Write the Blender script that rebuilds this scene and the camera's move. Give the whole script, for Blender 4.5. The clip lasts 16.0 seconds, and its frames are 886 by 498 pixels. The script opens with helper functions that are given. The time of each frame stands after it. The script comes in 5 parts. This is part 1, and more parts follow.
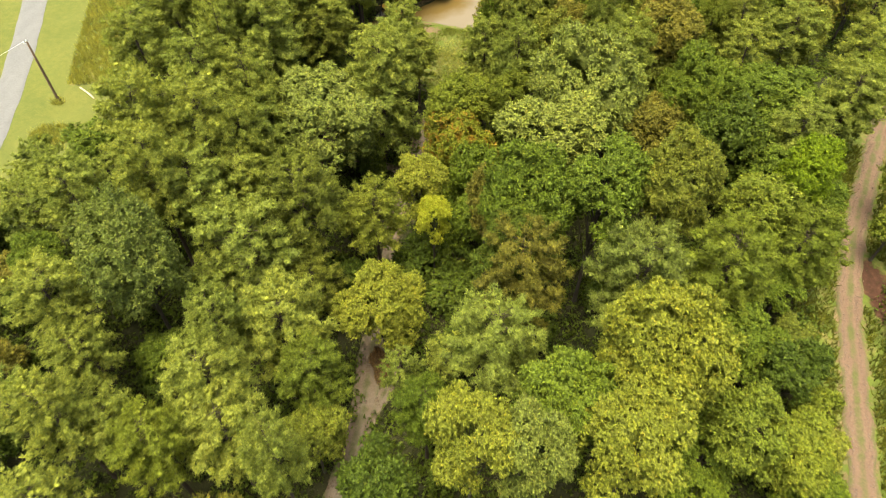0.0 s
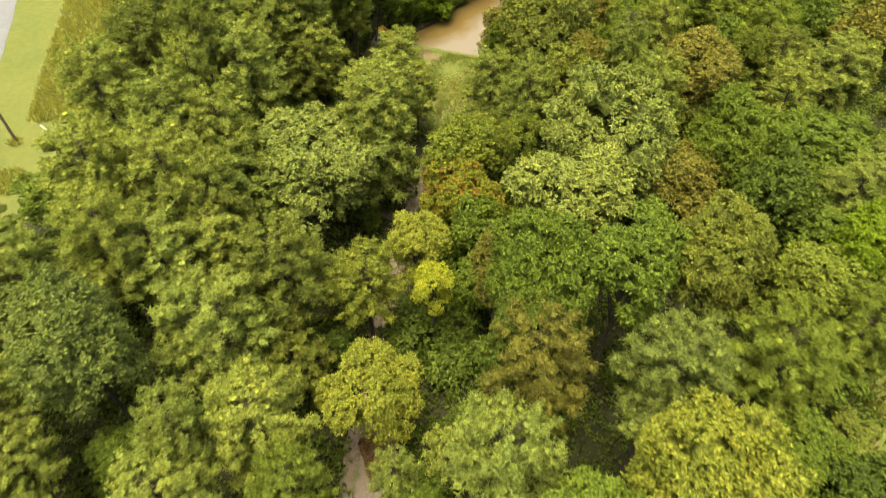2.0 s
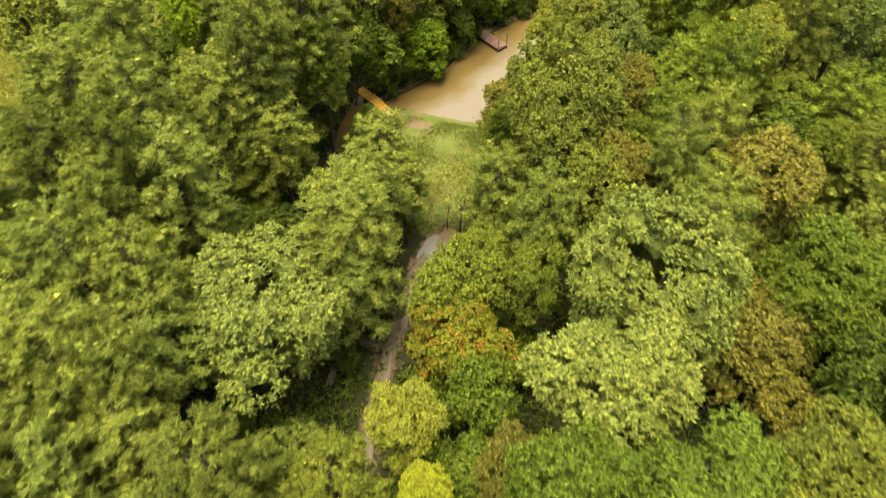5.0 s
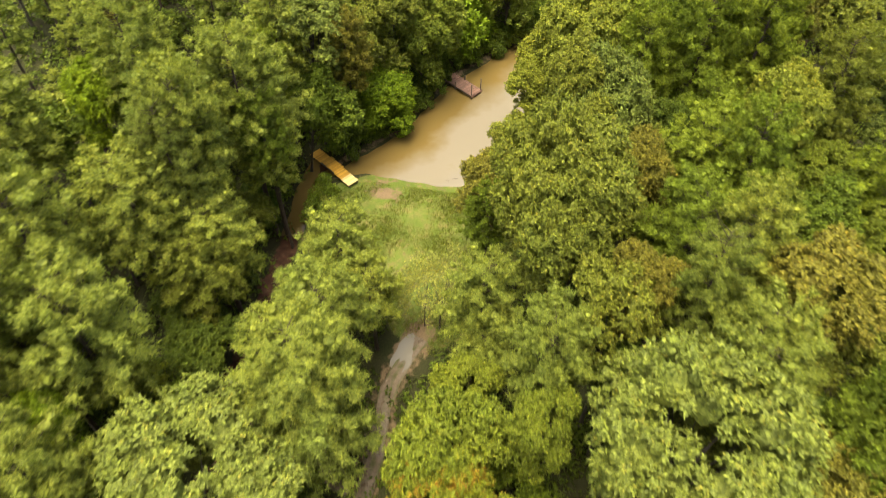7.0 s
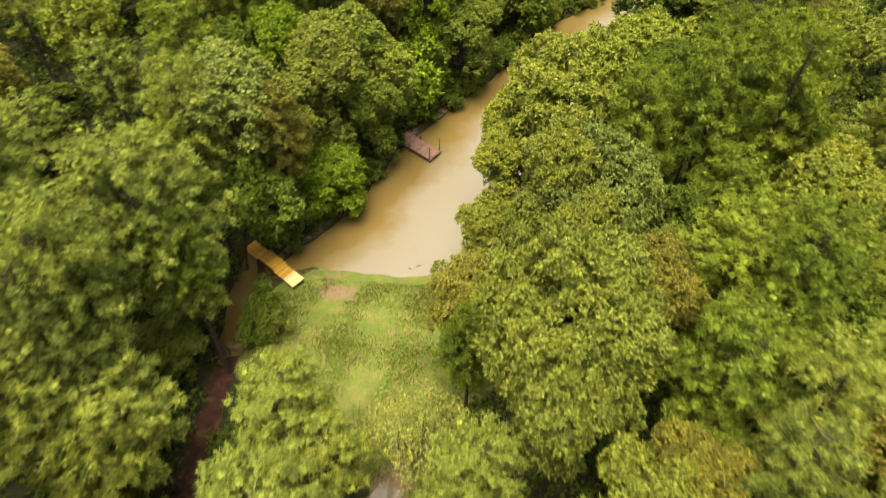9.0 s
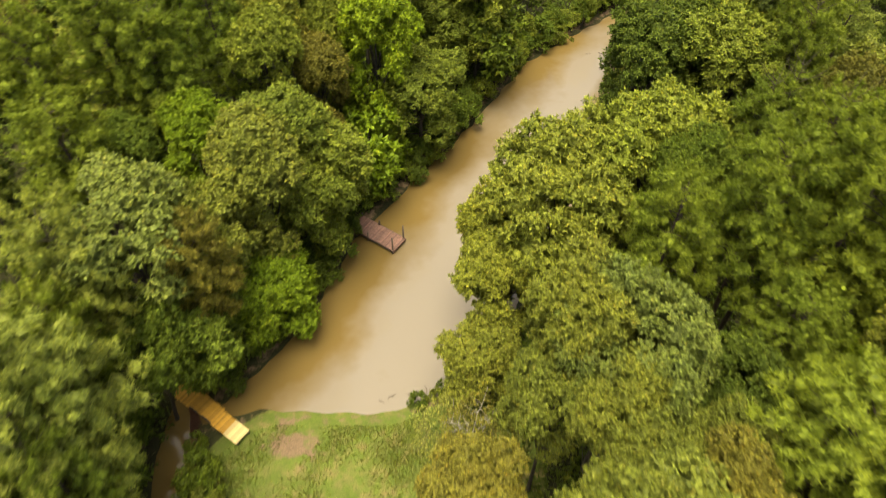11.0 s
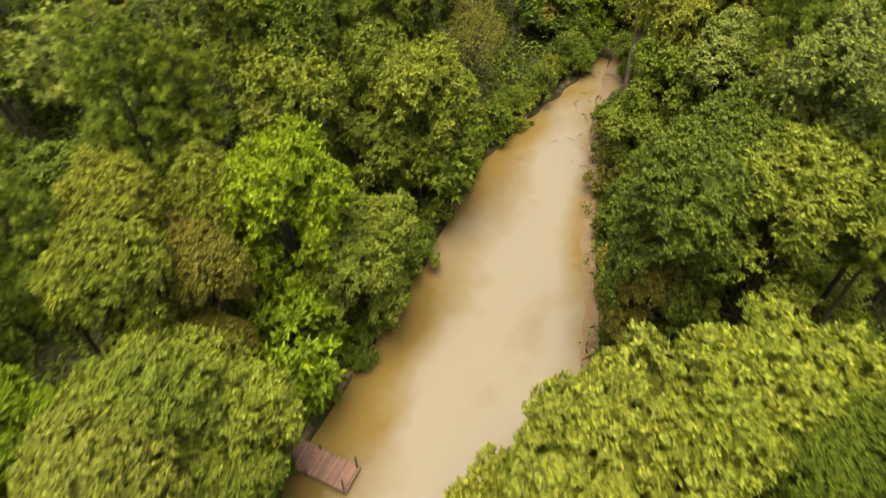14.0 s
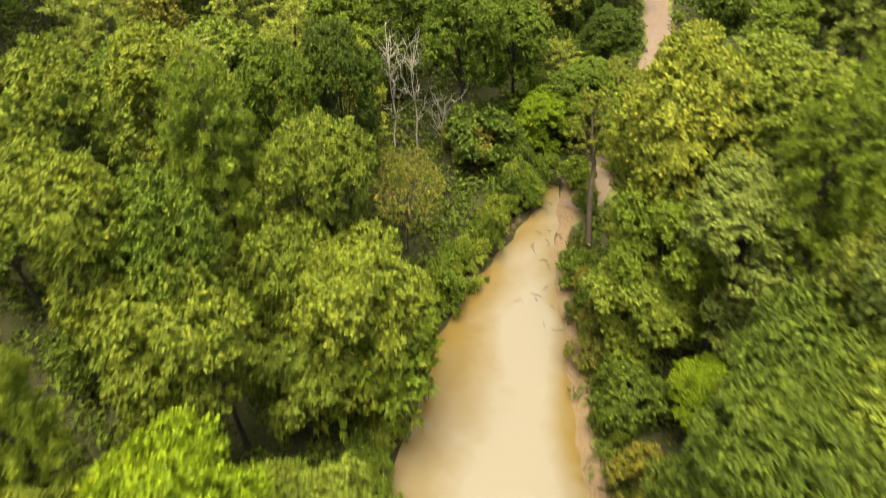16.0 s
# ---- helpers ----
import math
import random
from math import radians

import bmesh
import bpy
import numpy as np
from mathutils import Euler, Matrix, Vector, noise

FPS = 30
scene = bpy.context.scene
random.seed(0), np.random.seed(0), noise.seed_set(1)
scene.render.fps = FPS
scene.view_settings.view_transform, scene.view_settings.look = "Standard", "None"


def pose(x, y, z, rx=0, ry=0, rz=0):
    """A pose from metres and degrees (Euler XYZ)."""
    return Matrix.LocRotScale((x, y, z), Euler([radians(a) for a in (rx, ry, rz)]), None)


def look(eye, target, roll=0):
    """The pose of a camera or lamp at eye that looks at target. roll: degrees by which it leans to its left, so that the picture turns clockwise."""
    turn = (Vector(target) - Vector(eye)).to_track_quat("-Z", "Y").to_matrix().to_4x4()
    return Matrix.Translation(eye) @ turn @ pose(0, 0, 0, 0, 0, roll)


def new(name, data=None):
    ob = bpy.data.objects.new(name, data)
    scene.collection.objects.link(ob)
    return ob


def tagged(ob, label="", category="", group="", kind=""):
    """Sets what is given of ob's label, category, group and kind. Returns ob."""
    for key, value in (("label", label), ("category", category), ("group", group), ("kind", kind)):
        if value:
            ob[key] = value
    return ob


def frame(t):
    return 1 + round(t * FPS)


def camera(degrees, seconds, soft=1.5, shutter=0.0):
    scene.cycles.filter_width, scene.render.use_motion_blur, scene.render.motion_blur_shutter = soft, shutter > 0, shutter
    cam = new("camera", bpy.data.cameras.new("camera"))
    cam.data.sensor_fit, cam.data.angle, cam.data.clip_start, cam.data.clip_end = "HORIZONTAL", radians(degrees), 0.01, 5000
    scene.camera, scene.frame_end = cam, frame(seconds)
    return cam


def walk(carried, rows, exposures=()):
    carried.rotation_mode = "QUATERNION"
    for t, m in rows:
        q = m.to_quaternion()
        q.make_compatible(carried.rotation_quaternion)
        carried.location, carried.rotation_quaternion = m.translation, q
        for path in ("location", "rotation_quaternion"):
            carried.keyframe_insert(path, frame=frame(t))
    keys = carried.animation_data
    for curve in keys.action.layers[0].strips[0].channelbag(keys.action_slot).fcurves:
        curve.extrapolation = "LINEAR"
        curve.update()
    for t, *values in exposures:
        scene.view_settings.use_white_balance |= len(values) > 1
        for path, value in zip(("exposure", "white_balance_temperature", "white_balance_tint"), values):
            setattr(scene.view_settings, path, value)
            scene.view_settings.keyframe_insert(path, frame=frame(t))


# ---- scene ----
cam = camera(64.5, 16.0, 1.0, 0.8)
METRES, EYE, TILT, LEAN, TURN = 105.0, 60.5, -51.2, 0.0, 0.0
ROWS = [
    (0.0, 0.0, 0.0, 0.0, -0.0, 0.0, -0.0),
    (0.5, 0.0001, 0.0182, 0.0114, 0.04, 0.03, -0.06),
    (1.0, 0.0003, 0.0378, 0.0249, 0.06, 0.05, -0.08),
    (1.5, 0.0004, 0.0587, 0.0397, 0.08, 0.11, -0.12),
    (2.0, 0.0004, 0.0803, 0.0555, 0.09, 0.18, -0.15),
    (2.5, 0.0004, 0.1028, 0.0722, 0.06, 0.25, -0.1),
    (3.0, 0.0004, 0.1259, 0.0896, -0.17, 0.3, 0.17),
    (5.5, 0.0011, 0.2475, 0.1839, -0.51, 0.61, 0.58),
    (6.0, 0.0015, 0.2725, 0.2035, -1.13, 0.66, 1.39),
    (6.5, 0.0017, 0.2975, 0.2234, -1.96, 0.66, 2.42),
    (7.0, 0.0019, 0.3226, 0.2433, -2.56, 0.66, 3.12),
    (7.5, 0.0025, 0.3479, 0.2633, -2.97, 0.68, 3.59),
    (8.0, 0.004, 0.3733, 0.2831, -3.93, 0.68, 4.81),
    (8.5, 0.0058, 0.3988, 0.3031, -5.01, 0.63, 6.22),
    (11.0, 0.0231, 0.5274, 0.4067, -9.52, -0.07, 11.8),
    (11.5, 0.0285, 0.5532, 0.4273, -10.49, -0.26, 12.98),
    (12.0, 0.0348, 0.5788, 0.4481, -11.49, -0.52, 14.15),
    (12.5, 0.0416, 0.6044, 0.4683, -12.4, -0.7, 15.24),
    (13.0, 0.0494, 0.6296, 0.4886, -13.29, -0.91, 16.25),
    (13.5, 0.0577, 0.6546, 0.5085, -14.22, -1.11, 17.33),
    (14.0, 0.0669, 0.6794, 0.5282, -15.35, -1.39, 18.57),
    (14.5, 0.0774, 0.7041, 0.5476, -16.81, -1.43, 20.29),
    (15.0, 0.0889, 0.7286, 0.5671, -19.37, -0.71, 23.17),
    (15.5, 0.1006, 0.7528, 0.5867, -21.45, 0.29, 25.36),
    (16.0, 0.1135, 0.7769, 0.6058, -21.79, 2.04, 25.72),
]
walk(cam, [(t, pose(0, 0, EYE, TILT, LEAN, TURN) @ pose(METRES * x, METRES * y, METRES * z, 90 + pitch, roll, yaw)) for t, x, y, z, yaw, pitch, roll in ROWS],
     exposures=[(0.0, 1.98, 7800, -4.0), (8.5, 2.0, 7800, -4.0), (11.5, 1.75, 8000, -2.0), (14.5, 1.74, 8000, -2.5), (16.0, 2.06, 8000, -7.0)])

# ---- sky and sun: a bright overcast day ----
world = bpy.data.worlds.new("sky")
scene.world = world
world.use_nodes = True
wn = world.node_tree.nodes
sky = wn.new("ShaderNodeTexSky")
sky.sky_type, sky.sun_disc = "NISHITA", False
sky.sun_elevation, sky.sun_rotation = radians(80), radians(225)
sky.air_density, sky.dust_density, sky.ozone_density = 1.0, 6.0, 0.6
wn["Background"].inputs["Strength"].default_value = 0.15
world.node_tree.links.new(sky.outputs["Color"], wn["Background"].inputs["Color"])
sun_data = bpy.data.lights.new("sun", "SUN")
sun_data.energy, sun_data.angle, sun_data.color = 2.65, radians(34), (1.0, 0.95, 0.86)
sun = new("sun", sun_data)
sun.matrix_world = look((-12, -12, 100), (0, 0, 0))

# ---- numbers of the land ----
POND = np.array([(-9, 94.2), (-6.5, 94.9), (-0.6, 99.3), (4.4, 106.6), (9.4, 110.9), (16, 116.4), (21.6, 121.6), (26.2, 126.0),
                 (32, 129.2), (38.5, 132.0), (43.6, 135.4), (45.2, 133), (38.6, 126.0), (34.4, 119.6), (31.0, 114.8), (26.4, 106.8), (20, 99.5),
                 (14, 93), (9, 89.9), (4.5, 89.4), (-0.3, 90.7), (-4.4, 91.9), (-8.5, 92)])
DITCH = np.array([(-8.4, 94.2), (-9.6, 91), (-10.4, 87.4), (-11.8, 81.4), (-13.3, 75.4), (-14.3, 71), (-15.5, 62), (-17, 50)])
TRAIL = np.array([(-14, -30), (-11.5, 0), (-10, 14), (-8.9, 20.8), (-7.3, 28.5), (-7.2, 33), (-6.4, 40), (-6.0, 48), (-4.7, 57), (-4.1, 60.5), (-2.7, 63.4), (-2.9, 65.4), (-2.6, 67.5), (-1.3, 69.8), (0.2, 71.5), (1.2, 73.0)])
EAST_TRACK = np.array([(20, -40), (26, -8), (29, 8), (31.6, 19.2), (34.1, 27.8), (36.2, 35.2), (39.8, 43.8), (44.1, 51.5), (49, 60), (57, 70), (72, 86), (96, 104)])
FAR_TRACK = np.array([(42, 130), (46, 130.6), (55.4, 136), (64.1, 142.1), (72.6, 151.7), (84, 168), (100, 200)])
ROAD = np.array([(-46, -40), (-48, 10), (-49, 40), (-49.6, 55), (-51.2, 67.4), (-53.2, 77.6), (-55.3, 86.8), (-58.5, 100), (-64, 118), (-72, 140)])


def ease(a, b, x):
    u = np.clip((x - a) / (b - a), 0, 1)
    return u * u * (3 - 2 * u)


def line_dist(x, y, line):
    """Distance from a polyline."""
    best = np.full(np.shape(x), 1e9)
    for (ax, ay), (bx, by) in zip(line[:-1], line[1:]):
        u = np.clip(((x - ax) * (bx - ax) + (y - ay) * (by - ay)) / ((bx - ax) ** 2 + (by - ay) ** 2), 0, 1)
        best = np.minimum(best, np.hypot(x - ax - u * (bx - ax), y - ay - u * (by - ay)))
    return best


def pond_dist(x, y):
    """Distance from the shore, negative in the pond."""
    inside = np.zeros(np.shape(x), bool)
    for (ax, ay), (bx, by) in zip(POND, np.roll(POND, -1, 0)):
        inside ^= ((ay > y) != (by > y)) & (x < (bx - ax) * (y - ay) / (by - ay + 1e-12) + ax)
    best = line_dist(x, y, np.vstack([POND, POND[:1]]))
    return np.where(inside, -best, best)


def wave(x, y):
    """Small unevenness of the ground."""
    return (np.sin(x * 0.9 + 1.3 * np.sin(y * 0.35)) * np.cos(y * 0.7 + np.sin(x * 0.4)) + 0.5 * np.sin(x * 2.3 + y * 1.9) * np.cos(y * 2.7 - x))


def land(x, y):
    """Height of the ground over the pond's water."""
    x, y = np.asarray(x, float), np.asarray(y, float)
    d = pond_dist(x, y) + 0.22 * np.sin(x * 1.7 + y) * np.cos(y * 1.3 - x * 0.6)
    h = 0.35 + 0.35 * ease(0, 3, d) + 0.08 * wave(x, y) * ease(0.5, 3, d)
    h = h + 7.0 * ease(-13, -40, x) * (1 - 0.4 * ease(90, 130, y)) + 7.6 * ease(8, 34, x) * (1 - ease(55, 100, y))
    h = h + 0.10 * np.clip(d - 3, 0, 50) * ease(93, 108, y)
    ditch = line_dist(x, y, DITCH)
    h = h - (0.95 + 0.35 * ease(87, 90, y)) * ease(1.9, 0.6, ditch) * ease(48, 60, y) * ease(0, 0.4, d)
    return np.where(d < 0, np.maximum(-1.3, 0.35 * d + 0.3), h)


def ground_at(x, y):
    return float(land(np.array([x]), np.array([y]))[0])


# ---- materials ----
def material(name):
    m = bpy.data.materials.new(name)
    m.use_nodes = True
    m.node_tree.nodes.clear()
    return m, m.node_tree.nodes, m.node_tree.links


def node(nodes, kind, **values):
    n = nodes.new(kind)
    for k, v in values.items():
        n.inputs[k].default_value = v
    return n


def ramp(nodes, links, fac, *stops):
    r = nodes.new("ShaderNodeValToRGB")
    e = r.color_ramp.elements
    e[0].position, e[0].color = stops[0][0], (*stops[0][1], 1)
    e[1].position, e[1].color = stops[-1][0], (*stops[-1][1], 1)
    for p, c in stops[1:-1]:
        e.new(p).color = (*c, 1)
    links.new(fac, r.inputs["Fac"])
    return r.outputs["Color"]


def mix(nodes, links, fac, a, b, kind="MIX"):
    m = nodes.new("ShaderNodeMix")
    m.data_type, m.blend_type = "RGBA", kind
    for socket, v in ((m.inputs["Factor"], fac), (m.inputs["A"], a), (m.inputs["B"], b)):
        if isinstance(v, bpy.types.NodeSocket):
            links.new(v, socket)
        else:
            socket.default_value = v if isinstance(v, float) else (*v, 1)
    return m.outputs["Result"]


def noise_fac(nodes, links, vector, scale, detail=4.0, rough=0.55):
    n = node(nodes, "ShaderNodeTexNoise", Scale=scale, Detail=detail, Roughness=rough)
    links.new(vector, n.inputs["Vector"])
    return n.outputs["Fac"]


def math_node(nodes, links, op, a, b=0.5):
    m = nodes.new("ShaderNodeMath")
    m.operation = op
    for socket, v in zip(m.inputs, (a, b)):
        if isinstance(v, bpy.types.NodeSocket):
            links.new(v, socket)
        else:
            socket.default_value = v
    return m.outputs[0]


def finish(nodes, links, colour, rough=0.85, bump=None, strength=0.4, distance=0.05, spec=0.3):
    b = node(nodes, "ShaderNodeBsdfPrincipled", Roughness=rough)
    b.inputs["Specular IOR Level"].default_value = spec
    if isinstance(colour, bpy.types.NodeSocket):
        links.new(colour, b.inputs["Base Color"])
    else:
        b.inputs["Base Color"].default_value = (*colour, 1)
    if bump is not None:
        k = node(nodes, "ShaderNodeBump", Strength=strength, Distance=distance)
        links.new(bump, k.inputs["Height"])
        links.new(k.outputs["Normal"], b.inputs["Normal"])
    out = nodes.new("ShaderNodeOutputMaterial")
    links.new(b.outputs["BSDF"], out.inputs["Surface"])
    return b


def leaf_material(name, gloss, through_light, spread, turned, cell, autumn=False):
    """Leaves: the tree's own colour, uneven from leaflet to leaflet and from branch to branch, some turned yellow, lit through."""
    m, n, l = material(name)
    info, geo = n.new("ShaderNodeObjectInfo"), n.new("ShaderNodeNewGeometry")
    coord = n.new("ShaderNodeTexCoord").outputs["Object"]
    stops = [(0.0, (1 - spread, 1 - spread, 1 - spread)), (0.97 - turned, (1 + spread, 1 + spread, 1.0))]
    if turned:
        stops.append((0.99 - turned, (1.45, 1.2, 0.9)))
    each = ramp(n, l, geo.outputs["Random Per Island"], *stops)
    leaflet = node(n, "ShaderNodeTexVoronoi", Scale=cell)
    l.new(coord, leaflet.inputs["Vector"])
    part_tone = ramp(n, l, leaflet.outputs["Color"], (0.1, (0.56, 0.58, 0.62)), (0.9, (1.40, 1.37, 1.24)))
    patch = ramp(n, l, noise_fac(n, l, coord, 0.55, 3.0), (0.3, (0.88, 0.92, 0.94)), (0.7, (1.12, 1.08, 1.02)))
    tone = ramp(n, l, info.outputs["Random"], (0.0, (0.86, 0.9, 0.92)), (1.0, (1.12, 1.08, 1.0)))
    c = mix(n, l, 1.0, mix(n, l, 1.0, info.outputs["Color"], each, "MULTIPLY"), mix(n, l, 1.0, patch, tone, "MULTIPLY"), "MULTIPLY")
    c = mix(n, l, 1.0, c, part_tone, "MULTIPLY")
    if autumn:
        c = mix(n, l, ramp(n, l, noise_fac(n, l, coord, 1.1, 4.0, 0.7), (0.50, (0, 0, 0)), (0.60, (0.9, 0.9, 0.9))), c, mix(n, l, geo.outputs["Random Per Island"], (0.17, 0.062, 0.012), (0.22, 0.15, 0.016)))
    b = node(n, "ShaderNodeBsdfPrincipled", Roughness=0.55)
    b.inputs["Specular IOR Level"].default_value = gloss
    k = node(n, "ShaderNodeBump", Strength=0.9, Distance=0.07)
    l.new(leaflet.outputs["Distance"], k.inputs["Height"])
    l.new(k.outputs["Normal"], b.inputs["Normal"])
    l.new(c, b.inputs["Base Color"])
    t = n.new("ShaderNodeBsdfTranslucent")
    l.new(mix(n, l, 1.0, c, (1.2, 1.25, 0.55), "MULTIPLY"), t.inputs["Color"])
    s = n.new("ShaderNodeMixShader")
    s.inputs[0].default_value = through_light
    l.new(b.outputs[0], s.inputs[1])
    l.new(t.outputs[0], s.inputs[2])
    l.new(s.outputs[0], n.new("ShaderNodeOutputMaterial").inputs["Surface"])
    return m


def bark_material(name, dark, light):
    m, n, l = material(name)
    coord = n.new("ShaderNodeTexCoord").outputs["Object"]
    mp = node(n, "ShaderNodeMapping", Scale=(7.0, 7.0, 1.3))
    l.new(coord, mp.inputs["Vector"])
    f = noise_fac(n, l, mp.outputs[0], 1.6, 5.0, 0.65)
    finish(n, l, ramp(n, l, f, (0.3, dark), (0.7, light)), 0.9, f, 0.7, 0.06)
    return m


def wood_material(name, dark, light, grain=(1.0, 9.0, 9.0)):
    m, n, l = material(name)
    coord, info = n.new("ShaderNodeTexCoord").outputs["Object"], n.new("ShaderNodeObjectInfo")
    mp = node(n, "ShaderNodeMapping", Scale=grain)
    l.new(coord, mp.inputs["Vector"])
    f = noise_fac(n, l, mp.outputs[0], 3.0, 6.0, 0.6)
    c = ramp(n, l, f, (0.3, dark), (0.7, light))
    tone = ramp(n, l, info.outputs["Random"], (0.0, (0.72, 0.72, 0.74)), (1.0, (1.22, 1.2, 1.16)))
    finish(n, l, mix(n, l, 1.0, c, tone, "MULTIPLY"), 0.75, f, 0.35, 0.01)
    return m


def plain_material(name, colour, rough=0.6, metal=0.0):
    m, n, l = material(name)
    coord = n.new("ShaderNodeTexCoord").outputs["Object"]
    f = noise_fac(n, l, coord, 12.0)
    b = finish(n, l, mix(n, l, f, tuple(v * 0.85 for v in colour), tuple(v * 1.12 for v in colour)), rough, f, 0.1, 0.01)
    b.inputs["Metallic"].default_value = metal
    return m


def ground_material():
    """Leaf litter, mown grass, rough grass and red clay, spread by the land's own layers."""
    m, n, l = material("forest_floor")
    coord = n.new("ShaderNodeTexCoord").outputs["Object"]
    fine, mid, wide = (noise_fac(n, l, coord, s, 6.0, 0.62) for s in (9.0, 1.4, 0.22))
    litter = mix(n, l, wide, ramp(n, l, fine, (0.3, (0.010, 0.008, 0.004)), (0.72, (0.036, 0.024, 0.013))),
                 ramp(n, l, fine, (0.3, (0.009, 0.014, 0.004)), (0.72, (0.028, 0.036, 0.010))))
    mown = mix(n, l, ramp(n, l, mix(n, l, 0.5, wide, mid), (0.36, (0, 0, 0)), (0.62, (1, 1, 1))), ramp(n, l, fine, (0.25, (0.040, 0.052, 0.011)), (0.75, (0.072, 0.082, 0.020))),
               ramp(n, l, fine, (0.25, (0.060, 0.064, 0.014)), (0.75, (0.106, 0.106, 0.028))))
    rough_grass = mix(n, l, ramp(n, l, mid, (0.42, (0, 0, 0)), (0.64, (1, 1, 1))), ramp(n, l, fine, (0.25, (0.050, 0.072, 0.012)), (0.75, (0.088, 0.106, 0.020))),
                      ramp(n, l, fine, (0.25, (0.078, 0.072, 0.022)), (0.75, (0.160, 0.118, 0.054))))
    rough_grass = mix(n, l, ramp(n, l, noise_fac(n, l, coord, 0.45, 5.0, 0.7), (0.42, (0, 0, 0)), (0.58, (0.75, 0.75, 0.75))), rough_grass, ramp(n, l, fine, (0.25, (0.030, 0.048, 0.008)), (0.75, (0.062, 0.082, 0.014))))
    clay = ramp(n, l, mid, (0.3, (0.020, 0.009, 0.006)), (0.55, (0.042, 0.019, 0.012)), (0.75, (0.080, 0.042, 0.027)))

    def layer(name):
        a = n.new("ShaderNodeAttribute")
        a.attribute_name = name
        wobble = math_node(n, l, "ADD", a.outputs["Fac"], math_node(n, l, "MULTIPLY", math_node(n, l, "SUBTRACT", mid, 0.5), 0.9))
        return ramp(n, l, wobble, (0.42, (0, 0, 0)), (0.58, (1, 1, 1)))
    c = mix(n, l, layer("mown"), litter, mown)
    c = mix(n, l, layer("rough_grass"), c, rough_grass)
    c = mix(n, l, layer("worn"), c, ramp(n, l, fine, (0.25, (0.055, 0.037, 0.022)), (0.75, (0.150, 0.102, 0.064))))
    c = mix(n, l, layer("clay"), c, clay)
    finish(n, l, c, 0.95, fine, 0.7, 0.05, 0.15)
    return m


def track_material(name, dark, light, wet=0.0, grass=0.0):
    """Trodden soil with stones, wetter in the hollows, with grass along the middle and the edges."""
    m, n, l = material(name)
    coord = n.new("ShaderNodeTexCoord").outputs["Object"]
    fine, mid = noise_fac(n, l, coord, 6.0, 7.0, 0.75), noise_fac(n, l, coord, 0.9, 5.0, 0.6)
    c = mix(n, l, mid, ramp(n, l, fine, (0.3, dark), (0.7, light)), ramp(n, l, fine, (0.3, tuple(0.8 * v for v in light)), (0.7, tuple(1.25 * v for v in light))))
    if grass:
        a = n.new("ShaderNodeAttribute")
        a.attribute_name = "grassy"
        green = ramp(n, l, fine, (0.25, (0.032, 0.036, 0.010)), (0.75, (0.070, 0.070, 0.022)))
        f = math_node(n, l, "ADD", math_node(n, l, "MULTIPLY", a.outputs["Fac"], grass), math_node(n, l, "MULTIPLY", math_node(n, l, "SUBTRACT", mid, 0.5), 1.6))
        c = mix(n, l, ramp(n, l, f, (0.25, (0, 0, 0)), (0.75, (1, 1, 1))), c, green)
    b = finish(n, l, c, 0.9, fine, 0.6, 0.06)
    if wet:
        l.new(ramp(n, l, mid, (0.35, (0.12, 0.12, 0.12)), (0.35 + wet, (0.9, 0.9, 0.9))), b.inputs["Roughness"])
    return m


def water_material(name, thin, thick, rough=0.05):
    """Silty water in slow plumes, brown over the shallows, paler where deep; the pale tone has sky reflection put into
    it.
    """
    m, n, l = material(name)
    coord = n.new("ShaderNodeTexCoord").outputs["Object"]
    wide, mid = noise_fac(n, l, coord, 0.12, 4.0, 0.55), noise_fac(n, l, coord, 0.6, 4.0)
    deep = n.new("ShaderNodeAttribute")
    deep.attribute_name = "deep"
    f = math_node(n, l, "ADD", math_node(n, l, "MULTIPLY", wide, 2.0), math_node(n, l, "MULTIPLY", mid, 0.35))
    f = math_node(n, l, "ADD", math_node(n, l, "SUBTRACT", f, 1.175), deep.outputs["Fac"])
    middle = tuple((a + b) / 2 for a, b in zip(thin, thick))
    b = finish(n, l, ramp(n, l, f, (0.12, thick), (0.50, middle), (0.82, thin)), rough, noise_fac(n, l, coord, 1.6, 3.0), 0.03, 0.05, 0.5)
    b.inputs["IOR"].default_value = 1.33
    return m


LEAF = leaf_material("broad_leaf", 0.12, 0.23, 0.34, 0.025, 10.0)
LEAF_TUFT = leaf_material("leaf_tuft", 0.1, 0.25, 0.14, 0.0, 9.0)
TURNING_LEAF = leaf_material("turning_leaf", 0.12, 0.20, 0.3, 0.03, 10.0, True)
NEEDLE = leaf_material("pine_needle", 0.1, 0.40, 0.24, 0.0, 9.0)
PINE_BARK = bark_material("pine_bark", (0.02, 0.014, 0.010), (0.055, 0.038, 0.028))
OAK_BARK = bark_material("hardwood_bark", (0.020, 0.016, 0.012), (0.058, 0.048, 0.038))
BARE_WOOD = bark_material("bleached_wood", (0.13, 0.115, 0.095), (0.29, 0.265, 0.225))
GROUND = ground_material()
CLAY_TRACK = track_material("clay_track", (0.050, 0.029, 0.020), (0.105, 0.066, 0.047), 0.0, 0.62)
EARTH_TRACK = track_material("wet_earth_track", (0.045, 0.032, 0.023), (0.105, 0.076, 0.055), 0.25, 0.5)
PALE_TRACK = track_material("pale_track", (0.062, 0.040, 0.031), (0.105, 0.074, 0.058))
